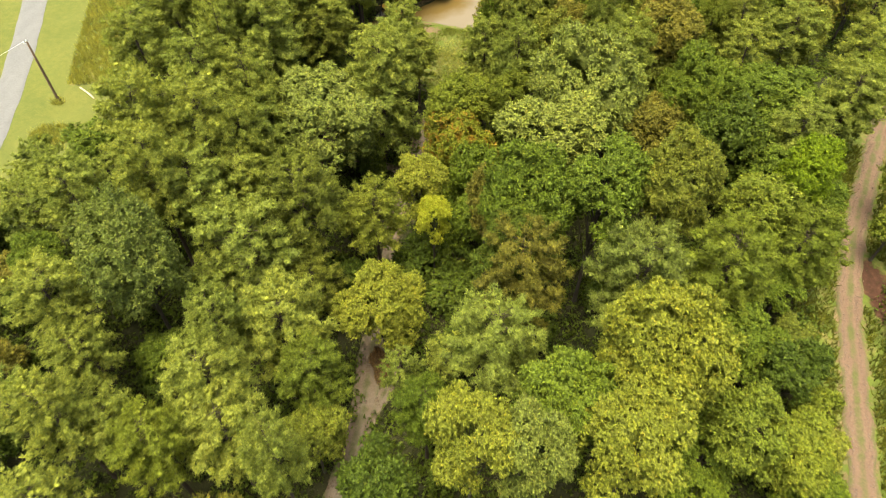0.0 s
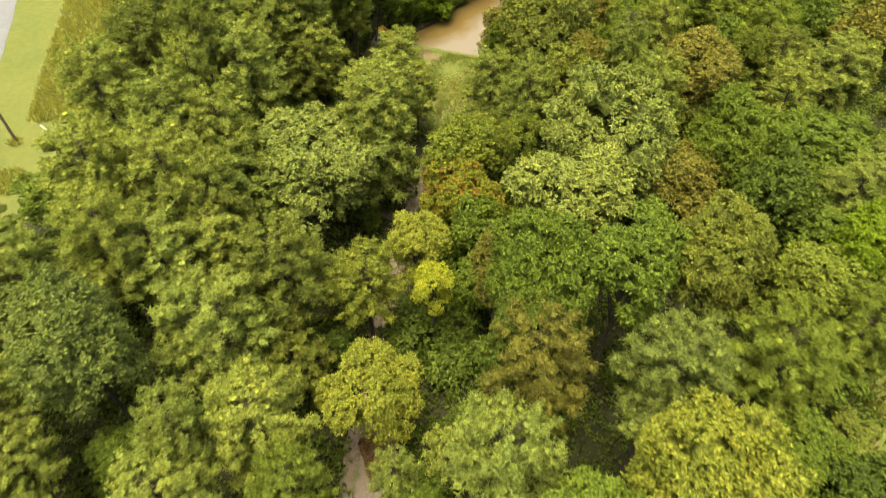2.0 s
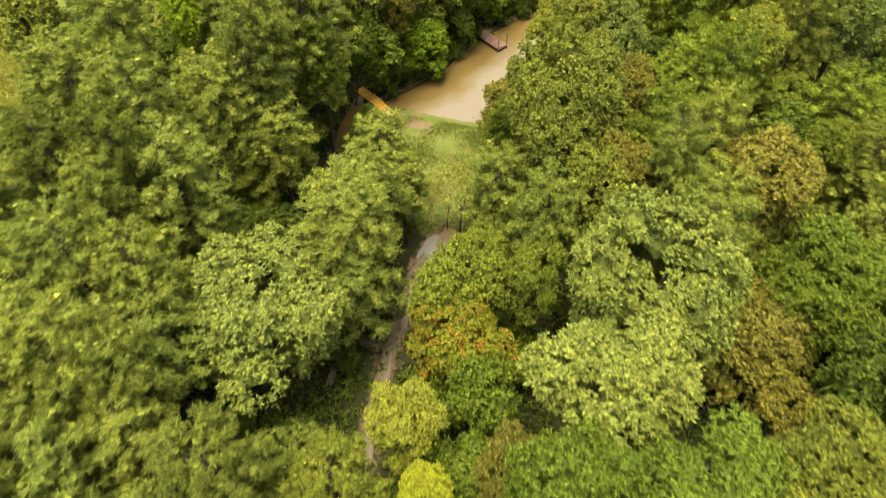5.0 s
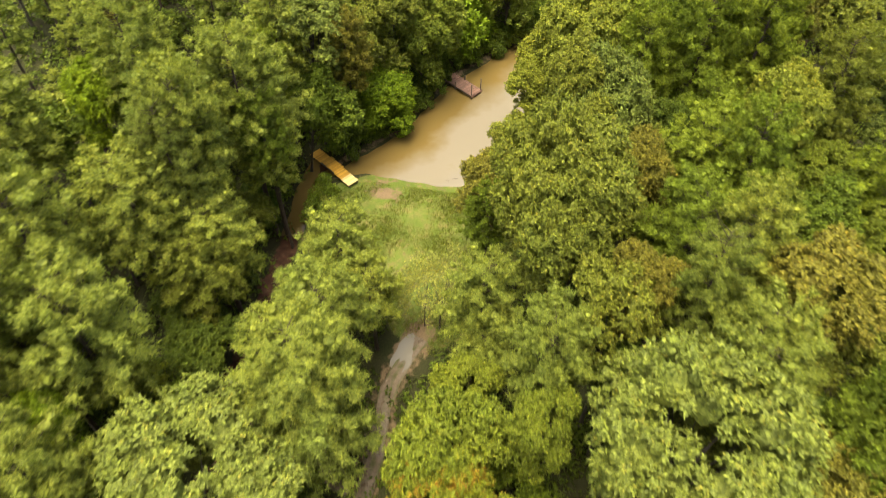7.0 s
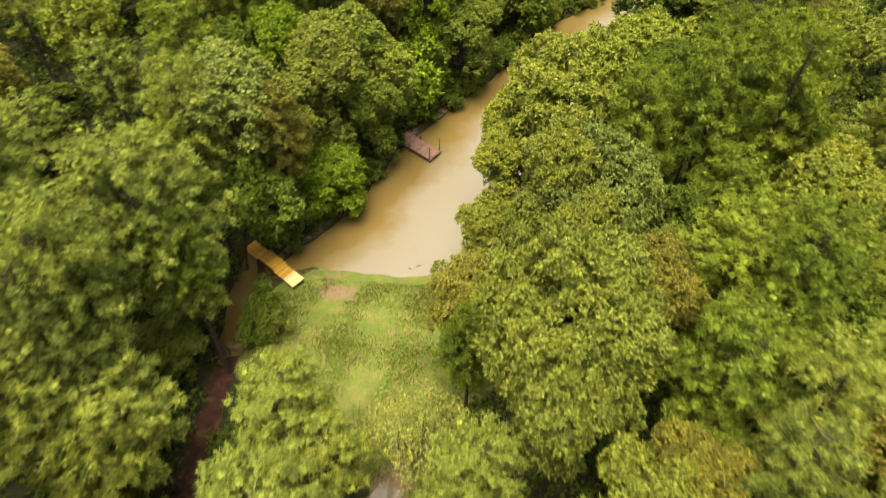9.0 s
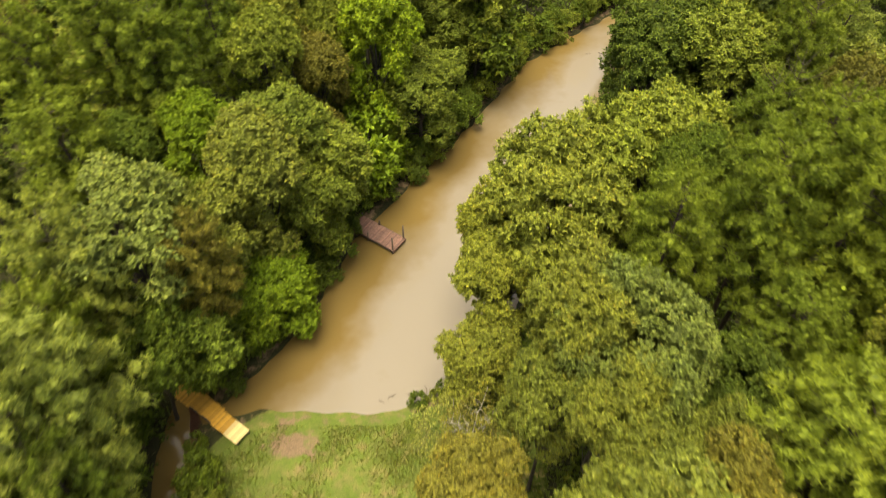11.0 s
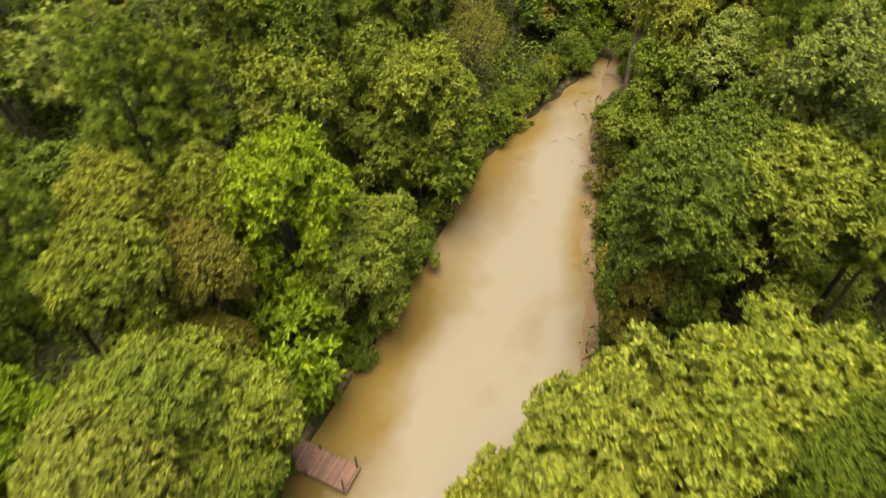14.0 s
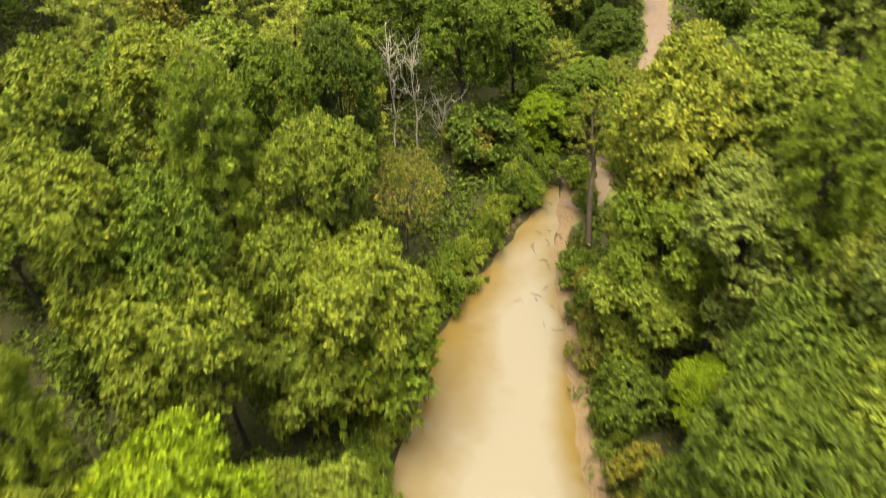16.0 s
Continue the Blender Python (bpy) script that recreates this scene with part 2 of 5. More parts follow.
ASPHALT = track_material("worn_asphalt", (0.062, 0.061, 0.063), (0.098, 0.097, 0.102))
WATER = water_material("muddy_water", (0.126, 0.107, 0.085), (0.090, 0.061, 0.021))
# pale base colour stands in for the sky's glare on the puddles
SKY_PALE_PUDDLE = water_material("sky_pale_puddle", (0.23, 0.212, 0.20), (0.13, 0.115, 0.10), 0.03)
ORANGE_BOARD = wood_material("orange_stained_board", (0.22, 0.11, 0.012), (0.36, 0.20, 0.028))
PALE_BOARD = wood_material("fresh_pine_board", (0.34, 0.26, 0.11), (0.46, 0.36, 0.17))
RED_BOARD = wood_material("red_weathered_board", (0.062, 0.030, 0.024), (0.175, 0.100, 0.080))
DARK_POST = wood_material("dark_wet_wood", (0.035, 0.025, 0.02), (0.09, 0.065, 0.05))
POLE_WOOD = wood_material("creosoted_pole", (0.045, 0.030, 0.022), (0.11, 0.075, 0.05), (6.0, 6.0, 0.6))
PORCELAIN = plain_material("white_porcelain", (0.75, 0.75, 0.72), 0.25)
METAL = plain_material("grey_metal", (0.45, 0.45, 0.46), 0.4, 1.0)
PALE_LOG = wood_material("barkless_log", (0.28, 0.24, 0.17), (0.45, 0.40, 0.30), (8.0, 8.0, 0.8))

# leaf colours
PINE, OLIVE, PALE = (0.159, 0.181, 0.042), (0.110, 0.122, 0.024), (0.112, 0.132, 0.034)
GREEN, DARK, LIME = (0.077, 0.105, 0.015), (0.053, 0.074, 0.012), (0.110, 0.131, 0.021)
YELLOW_GREEN, YELLOW, BROWN = (0.137, 0.149, 0.026), (0.259, 0.272, 0.033), (0.110, 0.102, 0.022)
DEEP_PINE = (0.114, 0.144, 0.021)
BRIGHT, RUSSET, STRAW = (0.106, 0.149, 0.011), (0.108, 0.124, 0.017), (0.166, 0.167, 0.046)


# ---- building helpers ----
def part(name, data, mat, parent, label=""):
    """A mesh as a part of a thing."""
    if isinstance(data, bmesh.types.BMesh):
        me = bpy.data.meshes.new(name)
        data.to_mesh(me)
        data.free()
    else:
        me = data
    if not me.materials:
        me.materials.append(mat)
    ob = new(name, me)
    ob.parent = parent
    if label:
        ob["label"] = label
    return ob


def faces_mesh(name, verts, faces, smooth=False, second=0):
    """A mesh from arrays; all faces have the same number of corners. From face number second on they take the second material."""
    verts, faces = np.asarray(verts, np.float32), np.asarray(faces, np.int32)
    me = bpy.data.meshes.new(name)
    me.vertices.add(len(verts))
    me.vertices.foreach_set("co", verts.ravel())
    k = faces.shape[1]
    me.loops.add(faces.size)
    me.loops.foreach_set("vertex_index", faces.ravel())
    me.polygons.add(len(faces))
    me.polygons.foreach_set("loop_start", np.arange(0, faces.size, k, dtype=np.int32))
    me.polygons.foreach_set("use_smooth", np.full(len(faces), smooth))
    if second:
        me.polygons.foreach_set("material_index", (np.arange(len(faces)) >= second).astype(np.int32))
    me.update(calc_edges=True)
    return me


def box(bm, sx, sy, sz, m=Matrix(), bevel=0.0):
    made = bmesh.ops.create_cube(bm, size=1.0, matrix=m @ Matrix.Diagonal((sx, sy, sz, 1)))
    if bevel:
        edges = {e for v in made["verts"] for e in v.link_edges}
        bmesh.ops.bevel(bm, geom=list(edges), offset=bevel, segments=1, affect="EDGES")
    return bm


def tube(points, radii, sides=7):
    """Corners and faces of a bent, tapered rod."""
    points = np.asarray(points, float)
    ahead = np.gradient(points, axis=0)
    ahead /= np.linalg.norm(ahead, axis=1, keepdims=True) + 1e-9
    side = np.cross(ahead, (0.31, 0.95, 0.05))
    side /= np.linalg.norm(side, axis=1, keepdims=True) + 1e-9
    up = np.cross(side, ahead)
    a = np.linspace(0, 2 * np.pi, sides, endpoint=False)
    ring = points[:, None] + np.asarray(radii)[:, None, None] * (np.cos(a)[None, :, None] * side[:, None] + np.sin(a)[None, :, None] * up[:, None])
    i = np.arange(len(points) - 1)[:, None] * sides + np.arange(sides)[None]
    j = np.arange(len(points) - 1)[:, None] * sides + (np.arange(sides)[None] + 1) % sides
    return ring.reshape(-1, 3), np.stack([i, j, j + sides, i + sides], -1).reshape(-1, 4)


def joined(pieces):
    """Several lots of corners and faces as one."""
    verts, faces, k = [], [], 0
    for v, f in pieces:
        verts.append(v)
        faces.append(np.asarray(f) + k)
        k += len(v)
    return np.vstack(verts), np.vstack(faces)


def unit(v):
    return v / (np.linalg.norm(v, axis=-1, keepdims=True) + 1e-9)


def leaf_blades(rng, at, outward, length, width, flat=1.0):
    """A pointed leaf at each place, facing roughly outward and hanging a little."""
    n = unit(outward * flat + rng.normal(0, 0.42, at.shape) + (0, 0, 0.25))
    along = unit(np.cross(n, rng.normal(0, 1, at.shape)) + (0, 0, -0.55) + outward * 0.3)
    across = unit(np.cross(n, along))
    size = rng.uniform(0.6, 1.35, (len(at), 1))
    a, b = along * length * size, across * width * size * 0.5
    v = np.stack([at - a * 0.3 + b, at - a * 0.3 - b, at + a * 0.7], 1)
    return v.reshape(-1, 3), np.arange(len(at) * 3).reshape(-1, 3)


def leaf_sprays(rng, at, outward, count, length, width):
    """A rosette of pointed leaves at the end of each twig, spreading sideways and hanging at the tips."""
    face = np.repeat(unit(outward), count, 0)
    away = unit(sphere_points(rng, len(face)) + face * 0.35)
    along = unit(away + face * 0.15 + (0, 0, -0.22))
    n = unit(face * 1.2 + away * 0.4 + rng.normal(0, 0.22, face.shape) + (0, 0, 0.2))
    across = unit(np.cross(n, along))
    size = rng.uniform(0.65, 1.3, (len(face), 1))
    a, b = along * length * size, across * width * size * 0.5
    root = np.repeat(at, count, 0) + away * length * rng.uniform(0.1, 0.55, (len(face), 1))
    v = np.stack([root - a * 0.1 + b, root - a * 0.1 - b, root + a * 0.9], 1)
    return v.reshape(-1, 3), np.arange(len(face) * 3).reshape(-1, 3)


def needle_tufts(rng, at, outward, count, length, width):
    """Bundles of long needles that spray from each place."""
    n = len(at)
    face = np.repeat(unit(outward), count, 0)
    way = unit(face * 0.45 + sphere_points(rng, n * count))
    side = unit(np.cross(way, face + rng.normal(0, 0.3, way.shape)))
    root = np.repeat(at, count, 0)
    long = length * rng.uniform(0.7, 1.25, (n * count, 1))
    v = np.stack([root - side * width * 0.5, root + side * width * 0.5, root + way * long], 1)
    return v.reshape(-1, 3), np.arange(n * count * 3).reshape(-1, 3)


def sphere_points(rng, n, low=-1.0):
    z = rng.uniform(low, 1, n)
    a = rng.uniform(0, 2 * np.pi, n)
    s = np.sqrt(1 - z * z)
    return np.stack([s * np.cos(a), s * np.sin(a), z], -1)


def round_shape(subdivisions):
    bm = bmesh.new()
    bmesh.ops.create_icosphere(bm, subdivisions=subdivisions, radius=1.0)
    v = np.array([p.co[:] for p in bm.verts])
    f = np.array([[p.index for p in q.verts] for q in bm.faces])
    bm.free()
    return v, f


ROUND, ROUNDER = round_shape(1), round_shape(2)
OCTAHEDRON = (np.array([(1, 0, 0), (-1, 0, 0), (0, 1, 0), (0, -1, 0), (0, 0, 1), (0, 0, -1)], float),
              np.array([(0, 2, 4), (2, 1, 4), (1, 3, 4), (3, 0, 4), (2, 0, 5), (1, 2, 5), (3, 1, 5), (0, 3, 5)]))


def leaf_masses(rng, shape, centre, size, rough=0.10):
    """The close leaves in the heart of each clump, as uneven rounded masses; size: one reach, or three, for each."""
    v, f = shape
    size = np.broadcast_to(np.reshape(size, (len(centre), -1)), (len(centre), 3))
    at = centre[:, None] + v[None] * size[:, None] * (1 + rng.uniform(-rough, rough, (len(centre), len(v), 1)))
    return at.reshape(-1, 3), (np.arange(len(centre))[:, None, None] * len(v) + f[None]).reshape(-1, 3)


# ---- trees ----
TWIGS = []


def crown_clumps(rng, seed, radius, half, depth, boughs):
    """The leafy clumps of a crown: some large boughs round its middle, each bearing smaller domes on its outer side."""
    k = np.arange(boughs) + 0.5
    z = 1 - 1.75 * k / boughs
    az = k * 2.399963 + rng.normal(0, 0.3, boughs) + seed
    s = np.where(z > 0, np.sqrt(np.clip(1 - z * z, 0, 1)), 1 - 0.35 * z * z)
    reach = rng.uniform(0.46, 0.80, boughs) * (1 + 0.10 * np.sin(az * 2 + seed))
    big = np.stack([s * np.cos(az) * reach * radius, s * np.sin(az) * reach * radius, np.where(z > 0, z * reach * half, z * depth)], -1)
    wide = radius * rng.uniform(0.24, 0.40, boughs)
    centre, size, out = [], [], []
    for c, r, q in zip(big, wide, z):
        n = int(rng.integers(15, 21))
        w = unit(c * (1, 1, 1.0 if q > 0 else 0.3) + (0, 0, 0.6 * radius))
        j = np.arange(n) + 0.5
        up, turn = 1 - 1.08 * j / n, j * 2.399963 + rng.uniform(0, 6.3) + rng.normal(0, 0.2, n)
        side = unit(np.cross(w, (0.3, 0.2, 1.0) if abs(w[2]) < 0.9 else (1.0, 0, 0)))
        d = up[:, None] * w + np.sqrt(1 - up * up)[:, None] * (np.cos(turn)[:, None] * side + np.sin(turn)[:, None] * np.cross(w, side))
        centre.append(c + d * r * rng.uniform(0.80, 1.16, (n, 1)) * (1, 1, 1.25))
        size.append(r * rng.uniform(0.24, 0.38, n))
        out.append(unit(d + w * 0.3))
    return big, wide, np.vstack(centre), np.concatenate(size), np.vstack(out)


def broadleaf_template(seed, radius, height, leaves, leaf, low, loose=0.0, boughs=16, lump=ROUND):
    """A hardwood: trunk and limbs, and a crown of leafy boughs from low to its top; returns its two meshes, the crown's middle height and its reach."""
    rng = np.random.default_rng(seed)
    middle, half = height - radius, radius * 1.02
    big, wide, centre, size, out = crown_clumps(rng, seed, radius, half, (middle - low) * 0.85, boughs)
    share = size ** 2 * np.where(centre[:, 2] > -0.3 * radius, 1.0, 0.7)
    sprays = leaves // 7
    pick = rng.choice(len(centre), sprays * 4, p=share / share.sum())
    d = unit(sphere_points(rng, len(pick)) + out[pick] * 0.55 + (0, 0, 0.3))
    at = centre[pick] + d * (size[pick] * rng.uniform(0.90, 1.16 + loose, len(pick)))[:, None]
    free = np.ones(len(at), bool)
    for c, r in zip(big, wide):
        free &= ((at - c) ** 2).sum(1) > (0.66 * r) ** 2
    for c, r in zip(centre, size):
        free &= ((at - c) ** 2).sum(1) > (0.80 * r) ** 2
    free &= (np.hypot(at[:, 0], at[:, 1]) > 0.42 * radius) | (at[:, 2] > 0.45 * half)
    keep = np.flatnonzero(free)[:sprays]
    at, face = at[keep] + (0, 0, middle), unit(d[keep] + out[pick[keep]] * 0.4)
    thin = 0.02 if loose > 0.25 else 1.0
    domes = joined([leaf_masses(rng, ROUNDER, big + (0, 0, middle), wide * 0.64 * thin, 0.2), leaf_masses(rng, lump, centre + (0, 0, middle), size * 0.62 * thin, 0.25)])
    v, f = joined([domes, leaf_sprays(rng, at, face, 7, leaf, leaf * 0.66)])
    crown = faces_mesh("crown", v, f, False, len(domes[1]))
    crown.materials.append(LEAF_TUFT)
    crown.materials.append(LEAF)
    thick = 0.045 if loose > 0.25 else 0.030 * radius + 0.06
    lean = rng.normal(0, 0.25, 2)
    zz = np.linspace(0, middle + half * 0.45, 7)
    stem = np.stack([lean[0] * (zz / height) ** 2 * 2, lean[1] * (zz / height) ** 2 * 2, zz], -1)
    rods = [tube(stem, thick * np.array([1.5, 1.0, 0.9, 0.78, 0.6, 0.4, 0.15]), 8)]
    for c in big:
        h = rng.uniform(0.45, 0.8) * (middle + min(0.0, c[2]))
        a = np.array([lean[0] * (h / height) ** 2 * 2, lean[1] * (h / height) ** 2 * 2, h])
        b = c + (0, 0, middle)
        bend = (a + b) / 2 + (0, 0, -0.05 * radius)
        rods.append(tube([a, (a + bend) / 2, bend, b], thick * np.array([0.45, 0.36, 0.24, 0.06]), 5))
    v, f = rods[0] if loose > 0.25 else joined(rods)
    trunk = faces_mesh("trunk", v, f, True)
    trunk.materials.append(OAK_BARK)
    if loose > 0.25:
        for v, f in rods[1:]:
            TWIGS.append(faces_mesh("limb", v, f, True))
            TWIGS[-1].materials.append(OAK_BARK)
    return trunk, crown, middle, radius * 1.0


def pine_template(seed, radius, height, brushes, needles, long=0.30, wide=0.04, limbs=54):
    """A tall pine: bare trunk below, rising boughs above in a rounded cone, each a plume of needle brushes."""
    rng = np.random.default_rng(seed)
    middle, half = height - radius * 1.25, radius * 1.4
    rods, at, out, heart, girth = [], [], [], [], []
    zz = np.linspace(0, height - 0.4, 8)
    sway = rng.normal(0, 0.12, (8, 2)) * (zz / height)[:, None]
    stem = np.column_stack([sway, zz])
    rods.append(tube(stem, 0.17 * np.array([1.35, 1.0, 0.95, 0.85, 0.72, 0.55, 0.32, 0.06]), 8))
    for k in range(limbs):
        u = ((k + rng.uniform(0, 0.8)) / limbs) ** 0.9
        h = middle - half * 0.95 + u * half * 1.85
        w = (h - middle) / half
        reach = radius * np.sqrt(max(0.05, 1 - abs(w + 0.25) ** 2.0 * (0.62 if w > -0.25 else 0.9))) * rng.uniform(0.76, 1.06)
        a = k * 2.399963 + rng.normal(0, 0.25)
        foot = np.array([np.interp(h, zz, stem[:, 0]), np.interp(h, zz, stem[:, 1]), h - reach * 0.2])
        way = np.array([np.cos(a), np.sin(a), 0.0])
        tip = foot + way * reach + (0, 0, reach * (0.22 + 0.45 * max(0, w)))
        rods.append(tube([foot, (foot + tip) / 2 + (0, 0, -0.07 * reach), tip], [0.02, 0.012, 0.004], 4))
        plume = max(0.26, reach * 0.185) * rng.uniform(0.85, 1.2)
        middles = foot + (tip - foot) * np.array([0.42, 0.66, 0.88])[:, None] + rng.normal(0, 0.08, (3, 3))
        heart.append(middles)
        girth.append(np.array([1.0, 0.95, 0.7])[:, None] * plume * np.array((1, 1, 1.0)))
        m = max(6, int(brushes / limbs * (0.4 + 0.8 * reach / radius)))
        which = rng.choice(3, m, p=(0.3, 0.38, 0.32))
        d = unit(sphere_points(rng, m) + way * 0.5 + (0, 0, 0.65))
        at.append(middles[which] + d * girth[-1][which] * rng.uniform(0.55, 1.12, (m, 1)))
        out.append(unit(d * 0.7 + way * 0.35 + (0, 0, 0.6)))
    at.append(stem[-1] + rng.normal(0, 0.18, (8, 3)) * (1, 1, 1.6))
    out.append(np.repeat(np.array([[0, 0, 1.0]]), 8, 0))
    at, out = np.vstack(at), np.vstack(out)
    hearts = leaf_masses(rng, ROUND, np.vstack(heart), np.vstack(girth) * 0.62, 0.25)
    v, f = joined([hearts, needle_tufts(rng, at, out, needles, long, wide)])
    crown = faces_mesh("crown", v, f)
    crown.materials.append(NEEDLE)
    v, f = joined(rods)
    trunk = faces_mesh("trunk", v, f, True)
    trunk.materials.append(PINE_BARK)
    return trunk, crown, middle, radius * 1.02


BROAD = {"large": [broadleaf_template(11 + i, 4.2, 15.0, 26000, 0.21, 5.5, 0.0, 19) for i in range(5)],
         "middle": [broadleaf_template(31 + i, 2.9, 12.0, 15000, 0.19, 4.8, 0.0, 15) for i in range(4)],
         "small": [broadleaf_template(51 + i, 1.9, 8.0, 8000, 0.17, 2.8, 0.05, 11) for i in range(3)],
         "fill": [broadleaf_template(61 + i, 2.8, 10.0, 5600, 0.28, 3.5, 0.05, 12, OCTAHEDRON) for i in range(3)],
         "low": [broadleaf_template(64 + i, 2.2, 5.0, 2800, 0.27, 1.0, 0.1, 9, OCTAHEDRON) for i in range(3)],
         "shrub": [broadleaf_template(66 + i, 1.5, 2.9, 1800, 0.19, 0.25, 0.15, 8, OCTAHEDRON) for i in range(3)],
         "tall": [broadleaf_template(41 + i, 2.9, 17.0, 17000, 0.19, 7.0, 0.0, 18) for i in range(3)],
         "bank tall": [broadleaf_template(45 + i, 2.9, 17.0, 25000, 0.19, 1.5, 0.0, 28) for i in range(3)],
         "bank large": [broadleaf_template(15 + i, 4.2, 15.0, 32000, 0.20, 1.6, 0.0, 27) for i in range(3)],
         "bank middle": [broadleaf_template(35 + i, 2.9, 12.0, 20000, 0.19, 1.2, 0.0, 22) for i in range(3)]}
FILL_PINES = [pine_template(81 + i, 2.9, 15.0, 460, 10, 0.40, 0.08, 44) for i in range(2)]
PINES = [pine_template(71 + i, 2.9, 16.5, 1750, 12, 0.28, 0.046, 82) for i in range(5)]
YOUNG_PINE = pine_template(77, 1.6, 11.0, 420, 10, 0.24, 0.03, 30)
THIN = [broadleaf_template(91, 2.0, 8.0, 7000, 0.085, 3.0, 0.3, 14)]
TREES = random.Random(5)
PLANTED = []


def plant(name, template, x, y, crown_height, spread, colour, label, category, group, foot=None):
    """One tree whose crown's middle stands at x, y, crown_height over the ground, and reaches spread to each side. foot: where a leaning one is rooted."""
    trunk, crown, middle, radius = template
    PLANTED.append((x, y, spread, crown_height))
    ob = new(name)
    s = spread / radius
    fx, fy = foot or (x, y)
    up = Vector((x - fx, y - fy, crown_height))
    turn = Vector((0, 0, 1)).rotation_difference(up).to_matrix().to_4x4()
    ob.matrix_basis = pose(fx, fy, ground_at(fx, fy) - 0.1) @ turn @ pose(0, 0, 0, 0, 0, TREES.uniform(0, 360)) @ Matrix.Diagonal((s, s, s, 1))
    stretch = up.length / (middle * s)
    tall = min(max(stretch, 0.75), 1.25)
    stem = part("trunk", trunk, None, ob)
    stem.matrix_basis = Matrix.Diagonal((1, 1, stretch, 1))
    if name == "sapling":
        for limb in TWIGS:
            part("limb", limb, None, stem)
    c = part("crown", crown, None, ob)
    c.matrix_basis = pose(0, 0, up.length / s - middle * tall) @ Matrix.Diagonal((1, 1, tall, 1))
    c.color = (*colour, 1)
    if colour == RUSSET:
        for slot in c.material_slots:
            slot.link, slot.material = "OBJECT", TURNING_LEAF
    tagged(ob, label, category, group)
    return ob


WORDS = {OLIVE: "olive-green", PALE: "pale grey-green", GREEN: "mid-green", DARK: "dark green", LIME: "lime-green", YELLOW_GREEN: "yellow-green",
         YELLOW: "bright yellow", BROWN: "olive-brown", BRIGHT: "bright green", RUSSET: "russet and green", STRAW: "straw-coloured", PINE: "green", DEEP_PINE: "deep green"}


def broadleaf(x, y, crown_height, spread, colour, foot=None):
    size = "large" if spread > 3.4 else "middle" if spread > 2.2 else "small"
    tall = {"large": "tall", "middle": "middling", "small": "small"}[size]
    near_water = pond_dist(np.array([x]), np.array([y]))[0] < 7 and x > -3
    shape = "tall" if crown_height > 4.0 * spread else "low" if crown_height < 1.5 * spread else size
    plant("broadleaf_tree", TREES.choice(BROAD["bank " + shape if near_water and shape not in ("small", "low") else shape]), x, y, crown_height, spread, colour,
          f"{tall} broadleaf tree with dense {WORDS[colour]} leaves in the wood", "tree", "broadleaf trees", foot)


def pine(x, y, crown_height, spread, colour, foot=None):
    plant("pine_tree", TREES.choice(PINES), x, y, crown_height, spread * 1.06, colour,
          f"tall pine with soft {WORDS[colour]} needles and a bare trunk", "pine tree", "pine trees", foot)


def sapling(x, y, crown_height, spread, colour, foot=None):
    plant("sapling", THIN[0], x, y, crown_height, spread, colour, f"thin half-bare sapling with sparse {WORDS[colour]} leaves", "sapling", "saplings", foot)


def leaning_pine(x, y, crown_height, spread, colour, foot=None):
    plant("young_pine", YOUNG_PINE, x, y, crown_height, spread, colour, "slender dark-trunked pine with a thin crown by the shore", "pine tree", "pine trees", foot)


# ---- ground: one sheet to the horizon ----
def spaced(a, b, step):
    far = np.cumsum(0.7 * 1.32 ** np.arange(1, 28))
    return np.concatenate([a - far[::-1], np.arange(a, b + step / 2, step), b + far])


